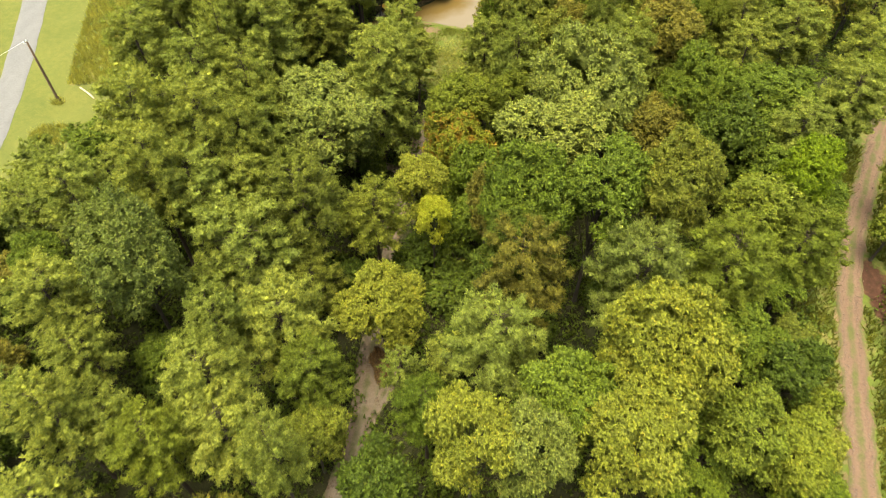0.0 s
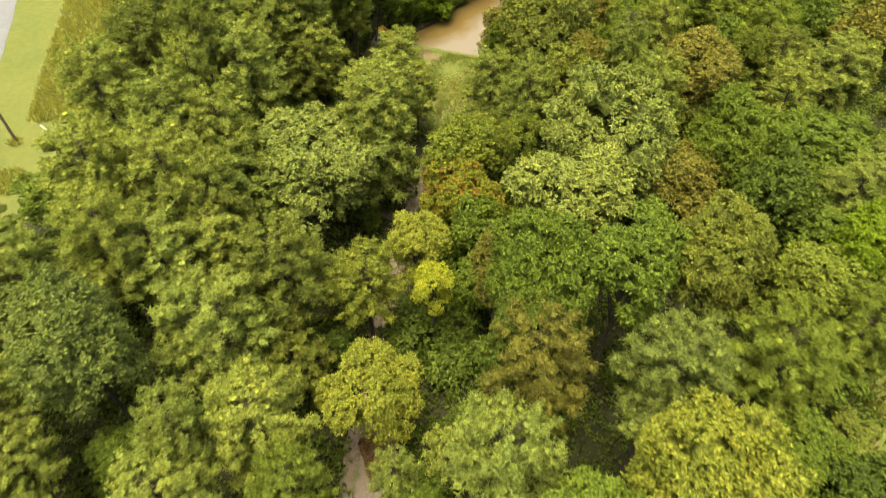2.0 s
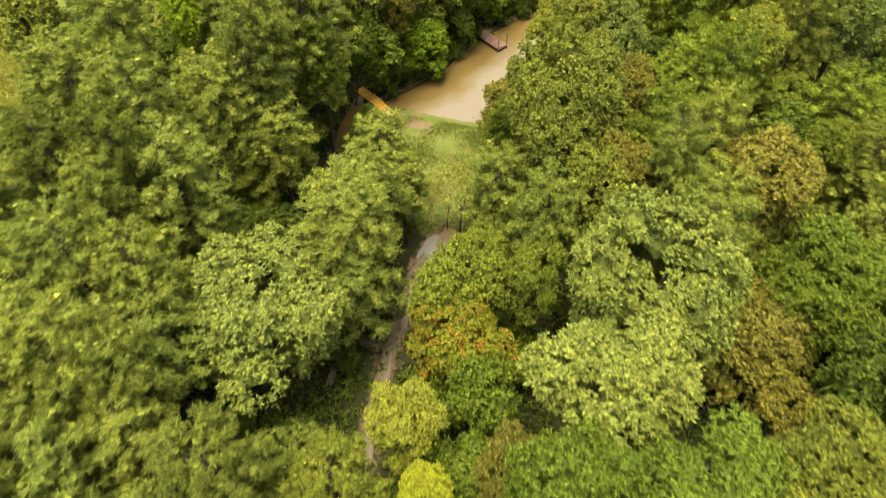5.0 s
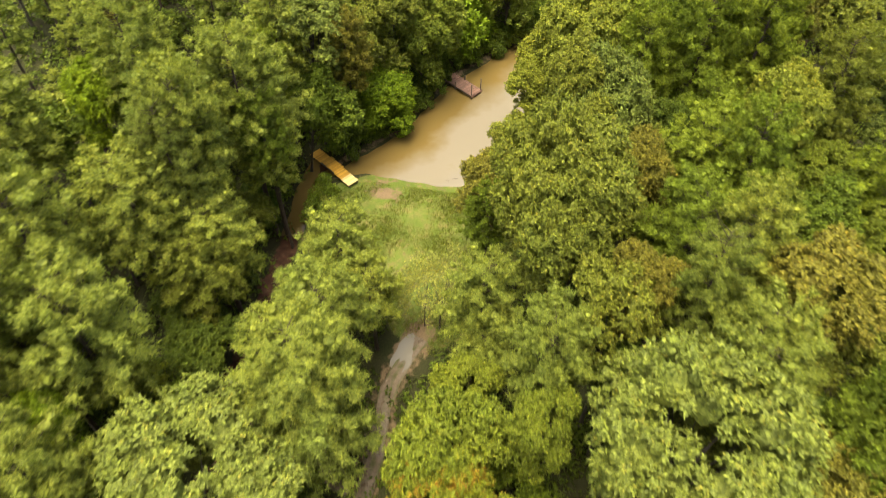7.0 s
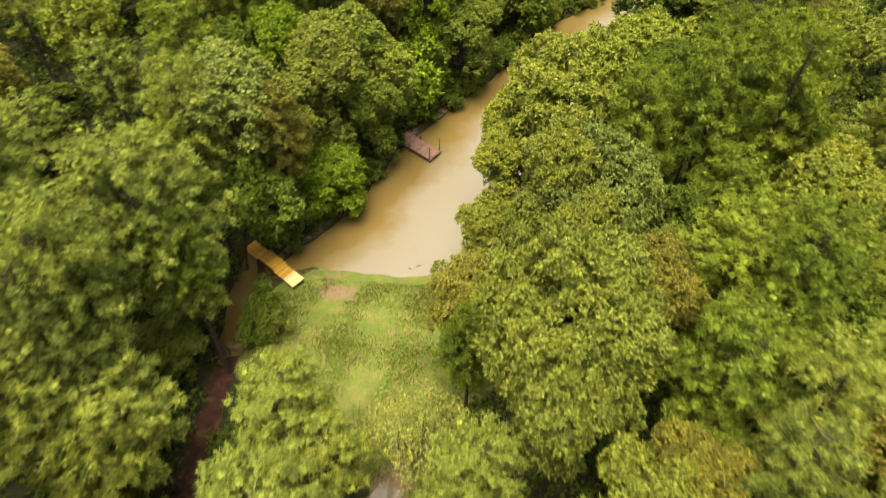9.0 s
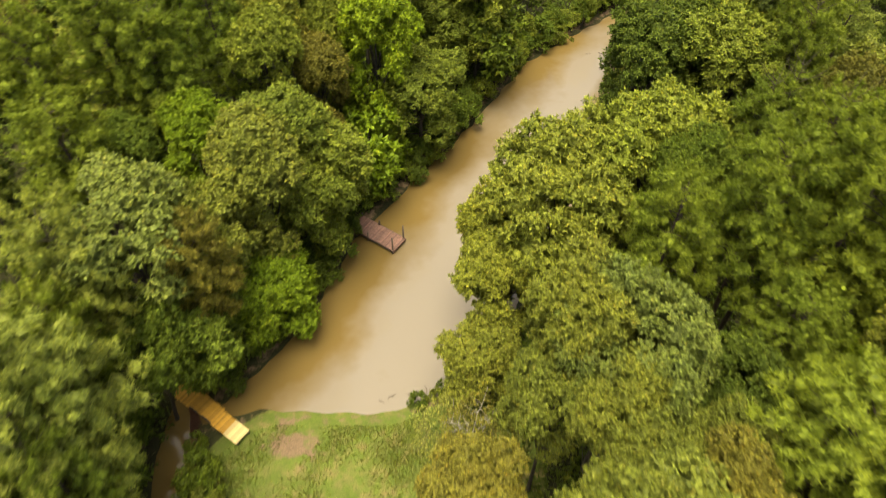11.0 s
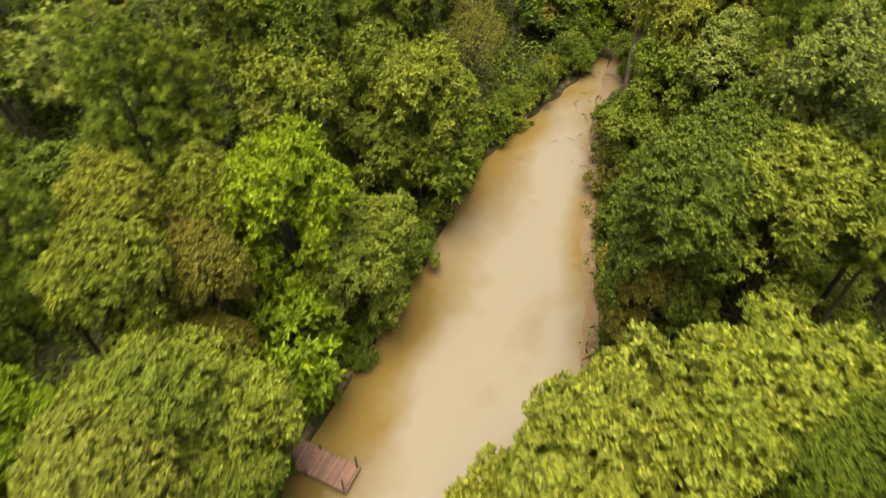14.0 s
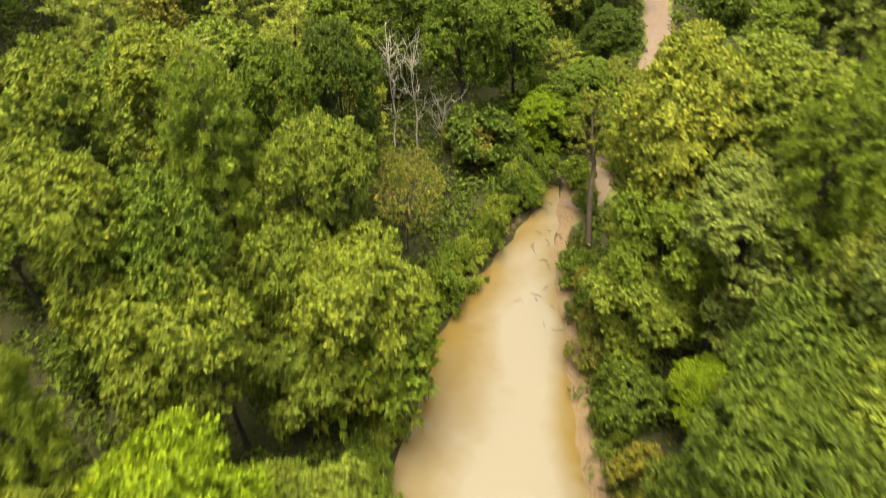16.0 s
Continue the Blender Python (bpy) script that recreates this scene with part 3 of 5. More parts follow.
def build_ground():
    xs, ys = spaced(-70, 90, 0.75), spaced(8, 180, 0.75)
    gx, gy = np.meshgrid(xs, ys, indexing="ij")
    z = land(gx, gy)
    v = np.stack([gx, gy, z], -1).reshape(-1, 3)
    i = (np.arange(len(xs) - 1)[:, None] * len(ys) + np.arange(len(ys) - 1)[None]).ravel()
    me = faces_mesh("ground", v, np.stack([i, i + len(ys), i + len(ys) + 1, i + 1], -1), True)
    x, y = v[:, 0], v[:, 1]
    d, ditch = pond_dist(x, y), line_dist(x, y, DITCH)
    mown = ease(-0.5, 1.0, -38.5 - 0.16 * np.clip(y - 64, 0, 27) - 0.8 * np.clip(54 - y, 0, 8) - x) * ease(-44, -40, y)
    weeds = ease(1.0, 0.8, np.abs(x + 41.4 + 0.16 * np.clip(y - 68, 0, 25)) / 3.6) * ease(66, 69, y) + ease(1.0, 0.6, np.hypot((x + 43.3) / 2.6, (y - 58.5) / 2.0))
    dam = ease(1.0, 0.85, np.hypot((x - 1.5) / 13.0, (y - 85.0) / 9.0)) + ease(1.0, 0.7, np.hypot((x - 1.6) / 4.5, (y - 75.5) / 5.0)) + ease(5.5, 2.0, line_dist(x, y, EAST_TRACK)) * 0.75 + ease(3.0, 1.0, line_dist(x, y, FAR_TRACK)) * 0.6 + 0.3 * ease(3.0, 1.2, line_dist(x, y, POND[12:16]))
    clay = ease(1.2, 0.55, ditch) * ease(50, 64, y) + 0.26 * ease(1.1, 0.4, np.abs(d + 0.4)) + 0.7 * ease(1, 0.5, np.hypot((x - 39.7) / 2.3, (y - 36.5) / 6))
    worn = 0.5 * ease(0.9, 0.3, np.abs(d + 0.3)) + 0.37 * ease(2.4, 0.3, line_dist(x, y, np.array([(-0.8, 72.5), (-0.4, 76), (-1.0, 79.3), (-0.6, 83), (-1.4, 87), (-2.4, 89.8)]))) + 0.36 * ease(1.6, 0.2, line_dist(x, y, np.array([(-3.5, 89.8), (2, 88.4), (7, 87.8)])))
    worn = worn + 0.5 * ease(2.2, 1.2, line_dist(x, y, EAST_TRACK)) + 0.5 * ease(2.0, 1.0, line_dist(x, y, TRAIL)) + 0.4 * ease(2.8, 1.2, line_dist(x, y, FAR_TRACK)) + 0.5 * ease(3.0, 1.2, line_dist(x, y, POND[12:17]))
    for name, values in (("mown", mown * (1 - np.clip(weeds, 0, 1))), ("rough_grass", np.clip(dam + weeds, 0, 1)), ("clay", np.clip(clay, 0, 1)), ("worn", worn)):
        me.attributes.new(name, "FLOAT", "POINT").data.foreach_set("value", np.clip(values, 0, 1).astype(np.float32))
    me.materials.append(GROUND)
    tagged(new("ground", me), "forest floor of leaf litter with mown and rough grass", "ground", kind="structure")


def ribbon(name, line, width, mat, label, category, lift=0.05, dip=0.0, across=13, worn=1.0):
    """A track laid on the ground along a line, with worn, uneven edges and two ruts."""
    line = np.asarray(line, float)
    run = np.concatenate([[0], np.cumsum(np.hypot(*np.diff(line, axis=0).T))])
    s = np.arange(0, run[-1], 0.5)
    soft = np.linspace(-3, 3, 13)
    at = np.mean([np.stack([np.interp(np.clip(s + o, 0, run[-1]), run, line[:, k]) for k in (0, 1)], -1) for o in soft], 0)
    ahead = unit(np.gradient(at, axis=0))
    side = np.stack([ahead[:, 1], -ahead[:, 0]], -1)
    u = np.linspace(-1, 1, across)
    half = width / 2 * (1 + worn * (0.10 * np.sin(s * 0.9) + 0.07 * np.sin(s * 2.3 + 1)))
    xy = at[:, None] + side[:, None] * (u[None, :, None] * half[:, None, None])
    z = land(xy[..., 0], xy[..., 1]) + lift - dip * np.exp(-((np.abs(u) - 0.55) / 0.2) ** 2)[None] - 0.06 * (np.abs(u) > 0.98)[None]
    v = np.concatenate([xy, z[..., None]], -1).reshape(-1, 3)
    i = (np.arange(len(s) - 1)[:, None] * across + np.arange(across - 1)[None]).ravel()
    me = faces_mesh(name, v, np.stack([i, i + 1, i + across + 1, i + across], -1), True)
    ruts = 1 - np.exp(-((np.abs(u) - 0.5) / 0.26) ** 2)
    me.attributes.new("grassy", "FLOAT", "POINT").data.foreach_set("value", np.tile(ruts, len(s)).astype(np.float32))
    me.materials.append(mat)
    return tagged(new(name, me), label, category, kind="structure")


build_ground()


def build_water():
    xs, ys = np.arange(-16, 50, 0.8), np.arange(85, 140, 0.8)
    gx, gy = np.meshgrid(xs, ys, indexing="ij")
    v = np.stack([gx, gy, 0 * gx], -1).reshape(-1, 3)
    i = (np.arange(len(xs) - 1)[:, None] * len(ys) + np.arange(len(ys) - 1)[None]).ravel()
    me = faces_mesh("water", v, np.stack([i, i + len(ys), i + len(ys) + 1, i + 1], -1), True)
    x, y = v[:, 0], v[:, 1]
    # besides depth: sky reflection painted into the middle, tree shade into the inlet
    deep = (1.2 * ease(0.6, 7.6, line_dist(x, y, POND[:11])) - 0.2 + 0.35 * ease(112, 126, y)) * ease(-9.5, -3.0, x) * (0.15 + 0.85 * ease(0.4, 3.2, line_dist(x, y, POND[12:18])))
    me.attributes.new("deep", "FLOAT", "POINT").data.foreach_set("value", deep.astype(np.float32))
    me.materials.append(WATER)
    tagged(new("water", me), "still pond of muddy tan water between wooded banks", "pond", kind="structure")


build_water()
ribbon("trail", TRAIL, 1.25, EARTH_TRACK, "worn earth trail through the wood, wet in its ruts", "trail", 0.10, 0.05)
ribbon("trail", np.array([(-7.6, 27.5), (-5.6, 30), (-4.4, 33), (-4.8, 37), (-6.2, 40.5)]), 1.4, EARTH_TRACK, "narrow branch of the worn earth trail", "trail", 0.075, 0.03)
ribbon("trail", np.array([(-10, 12), (-8.9, 20.8), (-7.3, 28.5), (-7.2, 33), (-6.6, 38)]), 2.5, EARTH_TRACK, "wide worn stretch of the earth trail", "trail", 0.13, 0.05)
ribbon("trail", np.array([(-13.0, 63.5), (-10.5, 62.2), (-7.5, 61.4), (-4.2, 60.0)]), 1.3, EARTH_TRACK, "short reddish side path of the worn earth trail", "trail", 0.075, 0.03)
ribbon("clay_track", EAST_TRACK, 2.1, CLAY_TRACK, "pale red clay track with two wheel ruts", "track", 0.14, 0.06)
ribbon("far_track", FAR_TRACK, 2.5, PALE_TRACK, "pale sandy track leading away from the pond", "track", 0.12, 0.05)
ribbon("road", ROAD, 3.2, ASPHALT, "narrow worn grey asphalt lane through mown grass", "road", 0.09, worn=0.1)


# ---- footbridge ----
def build_footbridge():
    bridge = new("footbridge")
    a, b = Vector((-9.1, 95.4, 1.0)), Vector((-5.1, 90.55, 1.0))
    turn = math.degrees(math.atan2(b.y - a.y, b.x - a.x))
    long, wide = (b - a).length, 1.22
    bridge.matrix_basis = pose(a.x, a.y, a.z, 0, 0, turn)
    for y in (-0.48, 0.48):
        part("beam", box(bmesh.new(), long + 0.1, 0.09, 0.2, pose(long / 2, y, -0.14), 0.01), DARK_POST, bridge)
    rng = random.Random(3)
    end, n = long - 1.25, 34
    meshes = []
    for k in range(4):
        me = bpy.data.meshes.new("board")
        bm = box(bmesh.new(), end / n - 0.012, wide + (0.0, 0.04, -0.03, 0.02)[k], 0.04, Matrix(), 0.006)
        bm.to_mesh(me)
        bm.free()
        me.materials.append(ORANGE_BOARD)
        meshes.append(me)
    for k in range(n):
        ob = part("board", meshes[rng.randrange(4)], None, bridge)
        shift = 0.14 if 12 <= k <= 25 else 0.0
        ob.matrix_basis = pose((k + 0.5) * end / n, shift + rng.uniform(-0.025, 0.025), rng.uniform(-0.004, 0.006), 0, 0, rng.uniform(-0.8, 0.8))
    for k in range(8):
        part("board", box(bmesh.new(), 0.148, wide, 0.04, pose(end + 0.08 + k * 0.156, rng.uniform(-0.01, 0.01), 0.006), 0.005), PALE_BOARD, bridge, "fresh pale board")
    tagged(bridge, "small plank footbridge stained orange with a pale new end", "bridge")


build_footbridge()


# ---- fishing dock ----
def build_dock():
    dock = new("dock")
    a, b = Vector((5.55, 107.8, 0.5)), Vector((8.48, 104.35, 0.5))
    turn = math.degrees(math.atan2(b.y - a.y, b.x - a.x))
    long, wide = (b - a).length, 1.62
    dock.matrix_basis = pose(a.x, a.y, a.z, 0, 0, turn)
    rng = random.Random(8)
    for y in (-0.74, 0.0, 0.74):
        part("beam", box(bmesh.new(), long, 0.07, 0.18, pose(long / 2, y, -0.12), 0.01), DARK_POST, dock)
    part("edge_board", box(bmesh.new(), 0.05, wide + 0.06, 0.22, pose(long + 0.03, 0, -0.09), 0.008), RED_BOARD, dock)
    for y in (-wide / 2 - 0.02, wide / 2 + 0.02):
        part("edge_board", box(bmesh.new(), long, 0.045, 0.2, pose(long / 2, y, -0.1), 0.008), DARK_POST, dock)
    n = 31
    for k in range(n):
        part("board", box(bmesh.new(), long / n - 0.014, wide + rng.uniform(-0.06, 0.06), 0.035,
                          pose((k + 0.5) * long / n, rng.uniform(-0.03, 0.03), rng.uniform(0, 0.012), 0, rng.uniform(-1, 1), rng.uniform(-1.2, 1.2)), 0.005), RED_BOARD, dock)
    for x, y, top in ((long - 0.12, -0.72, 1.45), (long - 0.12, 0.74, 1.55), (1.9, -0.76, 0.55), (1.9, 0.78, 0.6), (0.1, -0.74, 0.35), (0.1, 0.74, 0.45)):
        v, f = tube([(x, y, -1.7), (x, y, 0), (x + 0.02, y, top - 0.02), (x + 0.02, y, top)], [0.075, 0.075, 0.07, 0.01], 9)
        part("post", faces_mesh("post", v, f, True), DARK_POST, dock)
    tagged(dock, "weathered reddish plank fishing dock on dark posts in the pond", "dock")


build_dock()


# ---- utility pole and log in the grass ----
def build_pole():
    x, y = -44.6, 64.5
    pole = new("utility_pole")
    pole.matrix_basis = pose(x, y, ground_at(x, y), 0.5, 0, 0)
    v, f = tube([(0, 0, -0.3), (0, 0, 2), (0, 0, 5), (0, 0, 8.1), (0, 0, 8.14)], [0.16, 0.15, 0.13, 0.11, 0.02], 12)
    part("shaft", faces_mesh("shaft", v, f, True), POLE_WOOD, pole)
    part("bracket", box(bmesh.new(), 0.5, 0.07, 0.08, pose(-0.15, 0, 7.85), 0.01), METAL, pole)
    for dx, dz in ((-0.36, 8.0), (0.0, 8.25)):
        v, f = tube([(dx, 0, dz - 0.14), (dx, 0, dz - 0.1), (dx, 0, dz - 0.04), (dx, 0, dz + 0.03), (dx, 0, dz + 0.12)], [0.05, 0.1, 0.06, 0.1, 0.03], 10)
        part("insulator", faces_mesh("insulator", v, f, True), PORCELAIN, pole, "white porcelain insulator")
    tagged(pole, "dark wooden utility pole with white insulators in the mown grass", "utility pole")


def build_log():
    log = new("log")
    log.matrix_basis = pose(-41.7, 65.8, ground_at(-41.7, 65.8) + 0.12, 0, 0, math.degrees(math.atan2(-2.0, 2.3)))
    v, f = tube([(-1.55, 0, 0), (-1.5, 0, 0), (0, 0.05, 0.02), (1.45, 0, 0), (1.5, 0, 0)], [0.02, 0.1, 0.11, 0.09, 0.02], 9)
    part("stem", faces_mesh("stem", v, f, True), PALE_LOG, log)
    tagged(log, "pale barkless log lying in the cut grass", "log")


build_pole()
build_log()

# -- the trees, one by one: place, height of the crown's middle, spread, colour and, for a leaning one, its foot
pine(-29.6, 30.2, 11.7, 3.33, PINE)
broadleaf(-25.0, 34.6, 13.1, 3.94, PALE)
broadleaf(-32.2, 34.5, 10.5, 2.13, GREEN)
pine(-17.6, 39.0, 11.2, 4.92, PINE)
pine(-12.2, 38.7, 7.1, 3.23, OLIVE)
pine(-17.4, 29.3, 13.4, 2.75, PINE)
pine(-13.1, 31.2, 11.7, 4.06, PINE)
pine(-17.4, 24.9, 13.0, 3.68, PINE)
broadleaf(-24.0, 30.6, 5.2, 2.04, GREEN)
pine(-10.3, 26.8, 11.0, 3.0, LIME)
broadleaf(-10.3, 23.2, 8.0, 2.4, YELLOW_GREEN)
broadleaf(-5.5, 35.0, 8.3, 3.54, YELLOW_GREEN)
pine(-20.2, 20.1, 12.1, 3.19, LIME)
pine(-15.9, 21.7, 12.0, 3.39, PINE)
pine(-11.4, 18.8, 14.6, 2.37, PINE)
pine(-26.6, 21.3, 12.4, 2.80, PINE)
pine(-24.2, 22.0, 9.8, 2.58, PINE)
pine(-27.6, 27.4, 9.2, 2.72, PINE)
pine(-12.7, 43.6, 13.2, 4.03, OLIVE)
broadleaf(-12.5, 55.8, 11.5, 5.72, PALE)
pine(-6.4, 43.9, 10.6, 3.3, YELLOW_GREEN)
broadleaf(-2.4, 48.6, 10.8, 2.63, YELLOW_GREEN)
broadleaf(-0.9, 43.6, 10.9, 1.55, YELLOW)
pine(-6.0, 68.1, 11.0, 3.7, PINE)
pine(-7.1, 62.0, 8.4, 5.03, PINE)
pine(-22.3, 43.8, 12.5, 3.98, PINE)
pine(-24.8, 42.6, 14.9, 3.28, PINE)
pine(-18.8, 46.3, 11.7, 3.37, PINE)
pine(-30.5, 39.8, 12.4, 3.44, PINE)
pine(-35.7, 40.8, 8.3, 2.85, PINE)
pine(-27.1, 48.5, 14.9, 3.61, PINE)
pine(-22.2, 49.3, 15.4, 3.80, PINE)
pine(-18.6, 52.2, 12.4, 3.82, PINE)
pine(-30.5, 60.0, 12.9, 3.49, PINE)
pine(-23.6, 56.4, 14.9, 3.62, PINE)
pine(-18.8, 63.9, 15.7, 4.09, PINE)
pine(-14.9, 73.4, 10.6, 3.63, OLIVE)
pine(-19.2, 55.8, 14.9, 3.26, PINE)
pine(-28.3, 66.3, 13.4, 3.20, OLIVE)
pine(-21.6, 63.5, 17.1, 3.08, OLIVE)
pine(-35.5, 45.3, 9.2, 2.42, PINE)
broadleaf(-2.6, 44.6, 1.8, 3.71, DARK)
broadleaf(0.9, 42.3, 1.2, 3.10, DARK)
broadleaf(1.7, 58.2, 11.6, 3.1, LIME)
broadleaf(1.3, 55.4, 9.4, 3.5, RUSSET)
broadleaf(13.7, 54.9, 14.9, 5.24, PALE)
broadleaf(9.6, 47.3, 17.1, 4.19, PALE)
broadleaf(6.9, 40.5, 16.6, 4.15, GREEN)
broadleaf(13.3, 40.5, 17.1, 3.48, GREEN)
broadleaf(19.9, 41.2, 14.3, 3.67, OLIVE)
broadleaf(5.9, 35.5, 16.3, 2.82, DARK)
pine(6.3, 33.3, 15.6, 3.93, BROWN)
pine(3.9, 27.8, 14.1, 3.98, PINE)
pine(14.7, 31.9, 15.6, 4.01, PALE)
pine(22.4, 33.4, 11.9, 3.90, LIME)
broadleaf(14.9, 25.3, 16.4, 4.42, YELLOW_GREEN)
broadleaf(8.1, 22.6, 15.7, 3.51, GREEN)
broadleaf(2.0, 19.3, 16.3, 2.95, YELLOW_GREEN)
broadleaf(12.5, 18.7, 17.2, 3.28, YELLOW_GREEN)
broadleaf(5.9, 19.0, 16.1, 2.84, PALE)
pine(-1.4, 24.3, 10.3, 2.64, GREEN)
broadleaf(23.5, 28.5, 8.0, 2.74, GREEN)
broadleaf(21.5, 21.2, 9.6, 3.07, LIME)
broadleaf(25.1, 20.1, 7.0, 2.69, LIME)
broadleaf(26.1, 25.8, 7.8, 2.20, DARK)
broadleaf(19.5, 20.7, 6.7, 2.61, GREEN)
broadleaf(32.5, 54.9, 7.7, 4.19, GREEN)
broadleaf(24.6, 53.8, 10.8, 3.55, GREEN)
broadleaf(20.1, 52.0, 10.1, 3.37, BROWN)
pine(32.5, 48.2, 9.4, 2.99, PINE)
broadleaf(29.4, 51.3, 5.7, 2.93, BROWN)
broadleaf(30.2, 45.9, 6.8, 3.27, GREEN)
broadleaf(31.3, 42.9, 10.1, 2.64, BRIGHT)
broadleaf(27.0, 40.5, 9.0, 3.29, LIME)
pine(30.2, 37.4, 6.8, 3.60, LIME)
pine(38.4, 52.4, 9.7, 3.38, PINE)
broadleaf(23.8, 63.1, 9.8, 3.81, OLIVE)
pine(17.1, 57.7, 14.9, 3.27, PINE)
broadleaf(4.2, 43.4, 14.1, 2.14, BROWN)
pine(-4.9, 74.2, 10.4, 3.1, PINE)
pine(-6.8, 62.9, 13.4, 4.06, PINE)
sapling(2.2, 73.2, 6.4, 3.2, STRAW)
sapling(1.0, 73.6, 5.4, 2.0, STRAW)
pine(4.8, 67.6, 12.3, 2.81, PINE)
pine(7.7, 61.5, 14.9, 2.83, PINE)
broadleaf(12.0, 63.5, 15.6, 2.75, OLIVE)
broadleaf(6.9, 57.9, 13.4, 1.95, LIME)
broadleaf(15.4, 82.6, 14.1, 3.60, PALE)
broadleaf(9.9, 72.2, 16.6, 4.16, OLIVE)
broadleaf(6.6, 79.7, 10.9, 2.72, BROWN)
pine(21.1, 75.0, 13.6, 4.33, DEEP_PINE)
pine(17.8, 68.7, 14.5, 3.56, DEEP_PINE)
broadleaf(25.4, 76.2, 15.6, 2.37, YELLOW_GREEN)
broadleaf(28.4, 74.4, 11.1, 2.07, LIME)
pine(30.5, 79.3, 15.4, 2.97, OLIVE)
broadleaf(35.9, 81.8, 15.2, 2.66, PALE)
pine(32.6, 72.1, 10.8, 3.30, DEEP_PINE)
broadleaf(28.2, 70.8, 8.9, 2.86, GREEN)
broadleaf(28.8, 66.7, 9.3, 1.80, YELLOW_GREEN)
pine(18.3, 59.4, 14.7, 3.18, PINE)
pine(30.4, 65.4, 8.6, 2.66, PINE)
broadleaf(27.0, 57.0, 8.0, 2.57, GREEN)
broadleaf(23.2, 57.0, 7.0, 2.47, DARK)
broadleaf(21.9, 48.1, 7.9, 2.17, BROWN)
pine(-26.8, 79.7, 15.2, 3.66, PINE)
broadleaf(-22.3, 84.5, 14.7, 2.24, BRIGHT)
pine(-15.8, 81.0, 16.5, 4.06, PINE)
pine(-12.0, 88.3, 13.4, 4.29, PINE)
pine(-18.2, 74.7, 14.7, 3.85, PINE)
pine(-14.0, 75.0, 12.1, 3.55, PINE)
pine(-23.0, 70.2, 16.0, 3.72, PINE)
pine(-29.4, 74.1, 13.1, 3.71, PINE)
pine(-22.0, 60.0, 16.0, 2.70, PINE)
broadleaf(-20.0, 59.1, 13.6, 1.81, BRIGHT)
pine(-30.2, 69.1, 9.9, 2.97, PINE)
broadleaf(-15.6, 70.4, 5.0, 2.90, DARK)
pine(-17.9, 54.1, 13.1, 2.85, PINE)
pine(-18.8, 49.3, 14.2, 2.76, PINE)
pine(-15.4, 76.4, 17.1, 2.43, PALE)
pine(-18.5, 64.8, 10.6, 2.53, LIME)
pine(-19.3, 85.9, 18.0, 3.53, PINE)
pine(-12.3, 85.3, 16.9, 3.65, PINE)
pine(-14.8, 78.6, 18.0, 3.06, PINE)
pine(-11.3, 85.3, 11.5, 3.33, PINE)
broadleaf(-7.9, 96.5, 15.1, 3.46, PALE)
broadleaf(-4.9, 99.3, 11.2, 3.26, OLIVE)
broadleaf(-1.7, 100.8, 3.5, 3.64, BRIGHT)
broadleaf(-6.5, 95.5, 7.3, 3.30, GREEN, (-6.3, 95.9))
broadleaf(-6.0, 95.4, 3.7, 2.53, GREEN, (-5.9, 96.4))
pine(-10.4, 94.4, 15.3, 2.85, PINE)
broadleaf(2.3, 106.4, 9.6, 4.60, LIME)
broadleaf(7.7, 111.3, 4.7, 3.56, BRIGHT)
broadleaf(-0.7, 102.5, 13.4, 3.20, OLIVE)
broadleaf(17.0, 94.6, 12.9, 4.6, YELLOW_GREEN)
broadleaf(22.3, 94.0, 15.9, 3.35, LIME)
broadleaf(12.0, 72.3, 17.1, 3.38, OLIVE)
broadleaf(9.6, 69.4, 15.8, 2.84, OLIVE)
pine(23.6, 86.4, 16.8, 3.01, DEEP_PINE)
pine(26.9, 84.4, 18.2, 3.06, DEEP_PINE)
broadleaf(26.4, 77.4, 15.2, 2.46, YELLOW_GREEN)
pine(22.4, 72.9, 15.1, 2.99, DEEP_PINE)
pine(19.6, 65.9, 15.5, 2.78, PINE)
pine(16.2, 62.7, 17.1, 2.30, PINE)
broadleaf(13.3, 64.2, 17.0, 1.86, BROWN)
pine(4.6, 65.6, 8.5, 2.28, PINE)
broadleaf(12.2, 61.4, 11.8, 1.61, DARK)
broadleaf(3.2, 62.5, 9.8, 2.03, LIME)
pine(6.1, 76.4, 10.4, 2.09, GREEN)
pine(-3.0, 71.6, 8.3, 2.58, PINE)
pine(23.3, 81.4, 12.6, 2.57, DEEP_PINE)
broadleaf(16.1, 74.6, 14.8, 2.23, BROWN)
broadleaf(19.9, 79.6, 12.9, 2.08, DARK)
pine(-12.7, 109.5, 15.7, 2.85, DEEP_PINE)
pine(-7.8, 109.7, 18.3, 2.61, DEEP_PINE)
pine(-11.5, 104.9, 13.4, 3.00, DEEP_PINE)
pine(-5.9, 109.4, 15.0, 2.78, DEEP_PINE)
broadleaf(-3.8, 106.0, 13.0, 2.30, BRIGHT)
broadleaf(-8.0, 106.0, 12.4, 1.78, GREEN)
broadleaf(0.7, 105.2, 13.0, 2.87, LIME)
broadleaf(1.4, 110.8, 14.9, 2.30, LIME)
pine(-1.8, 113.3, 14.9, 2.57, DEEP_PINE)
broadleaf(2.4, 103.7, 8.5, 2.65, LIME, (2.2, 104.7))
broadleaf(9.4, 114.4, 12.8, 3.23, BRIGHT)
broadleaf(12.8, 114.4, 7.7, 3.60, LIME)
broadleaf(4.7, 112.1, 12.2, 2.04, BROWN)
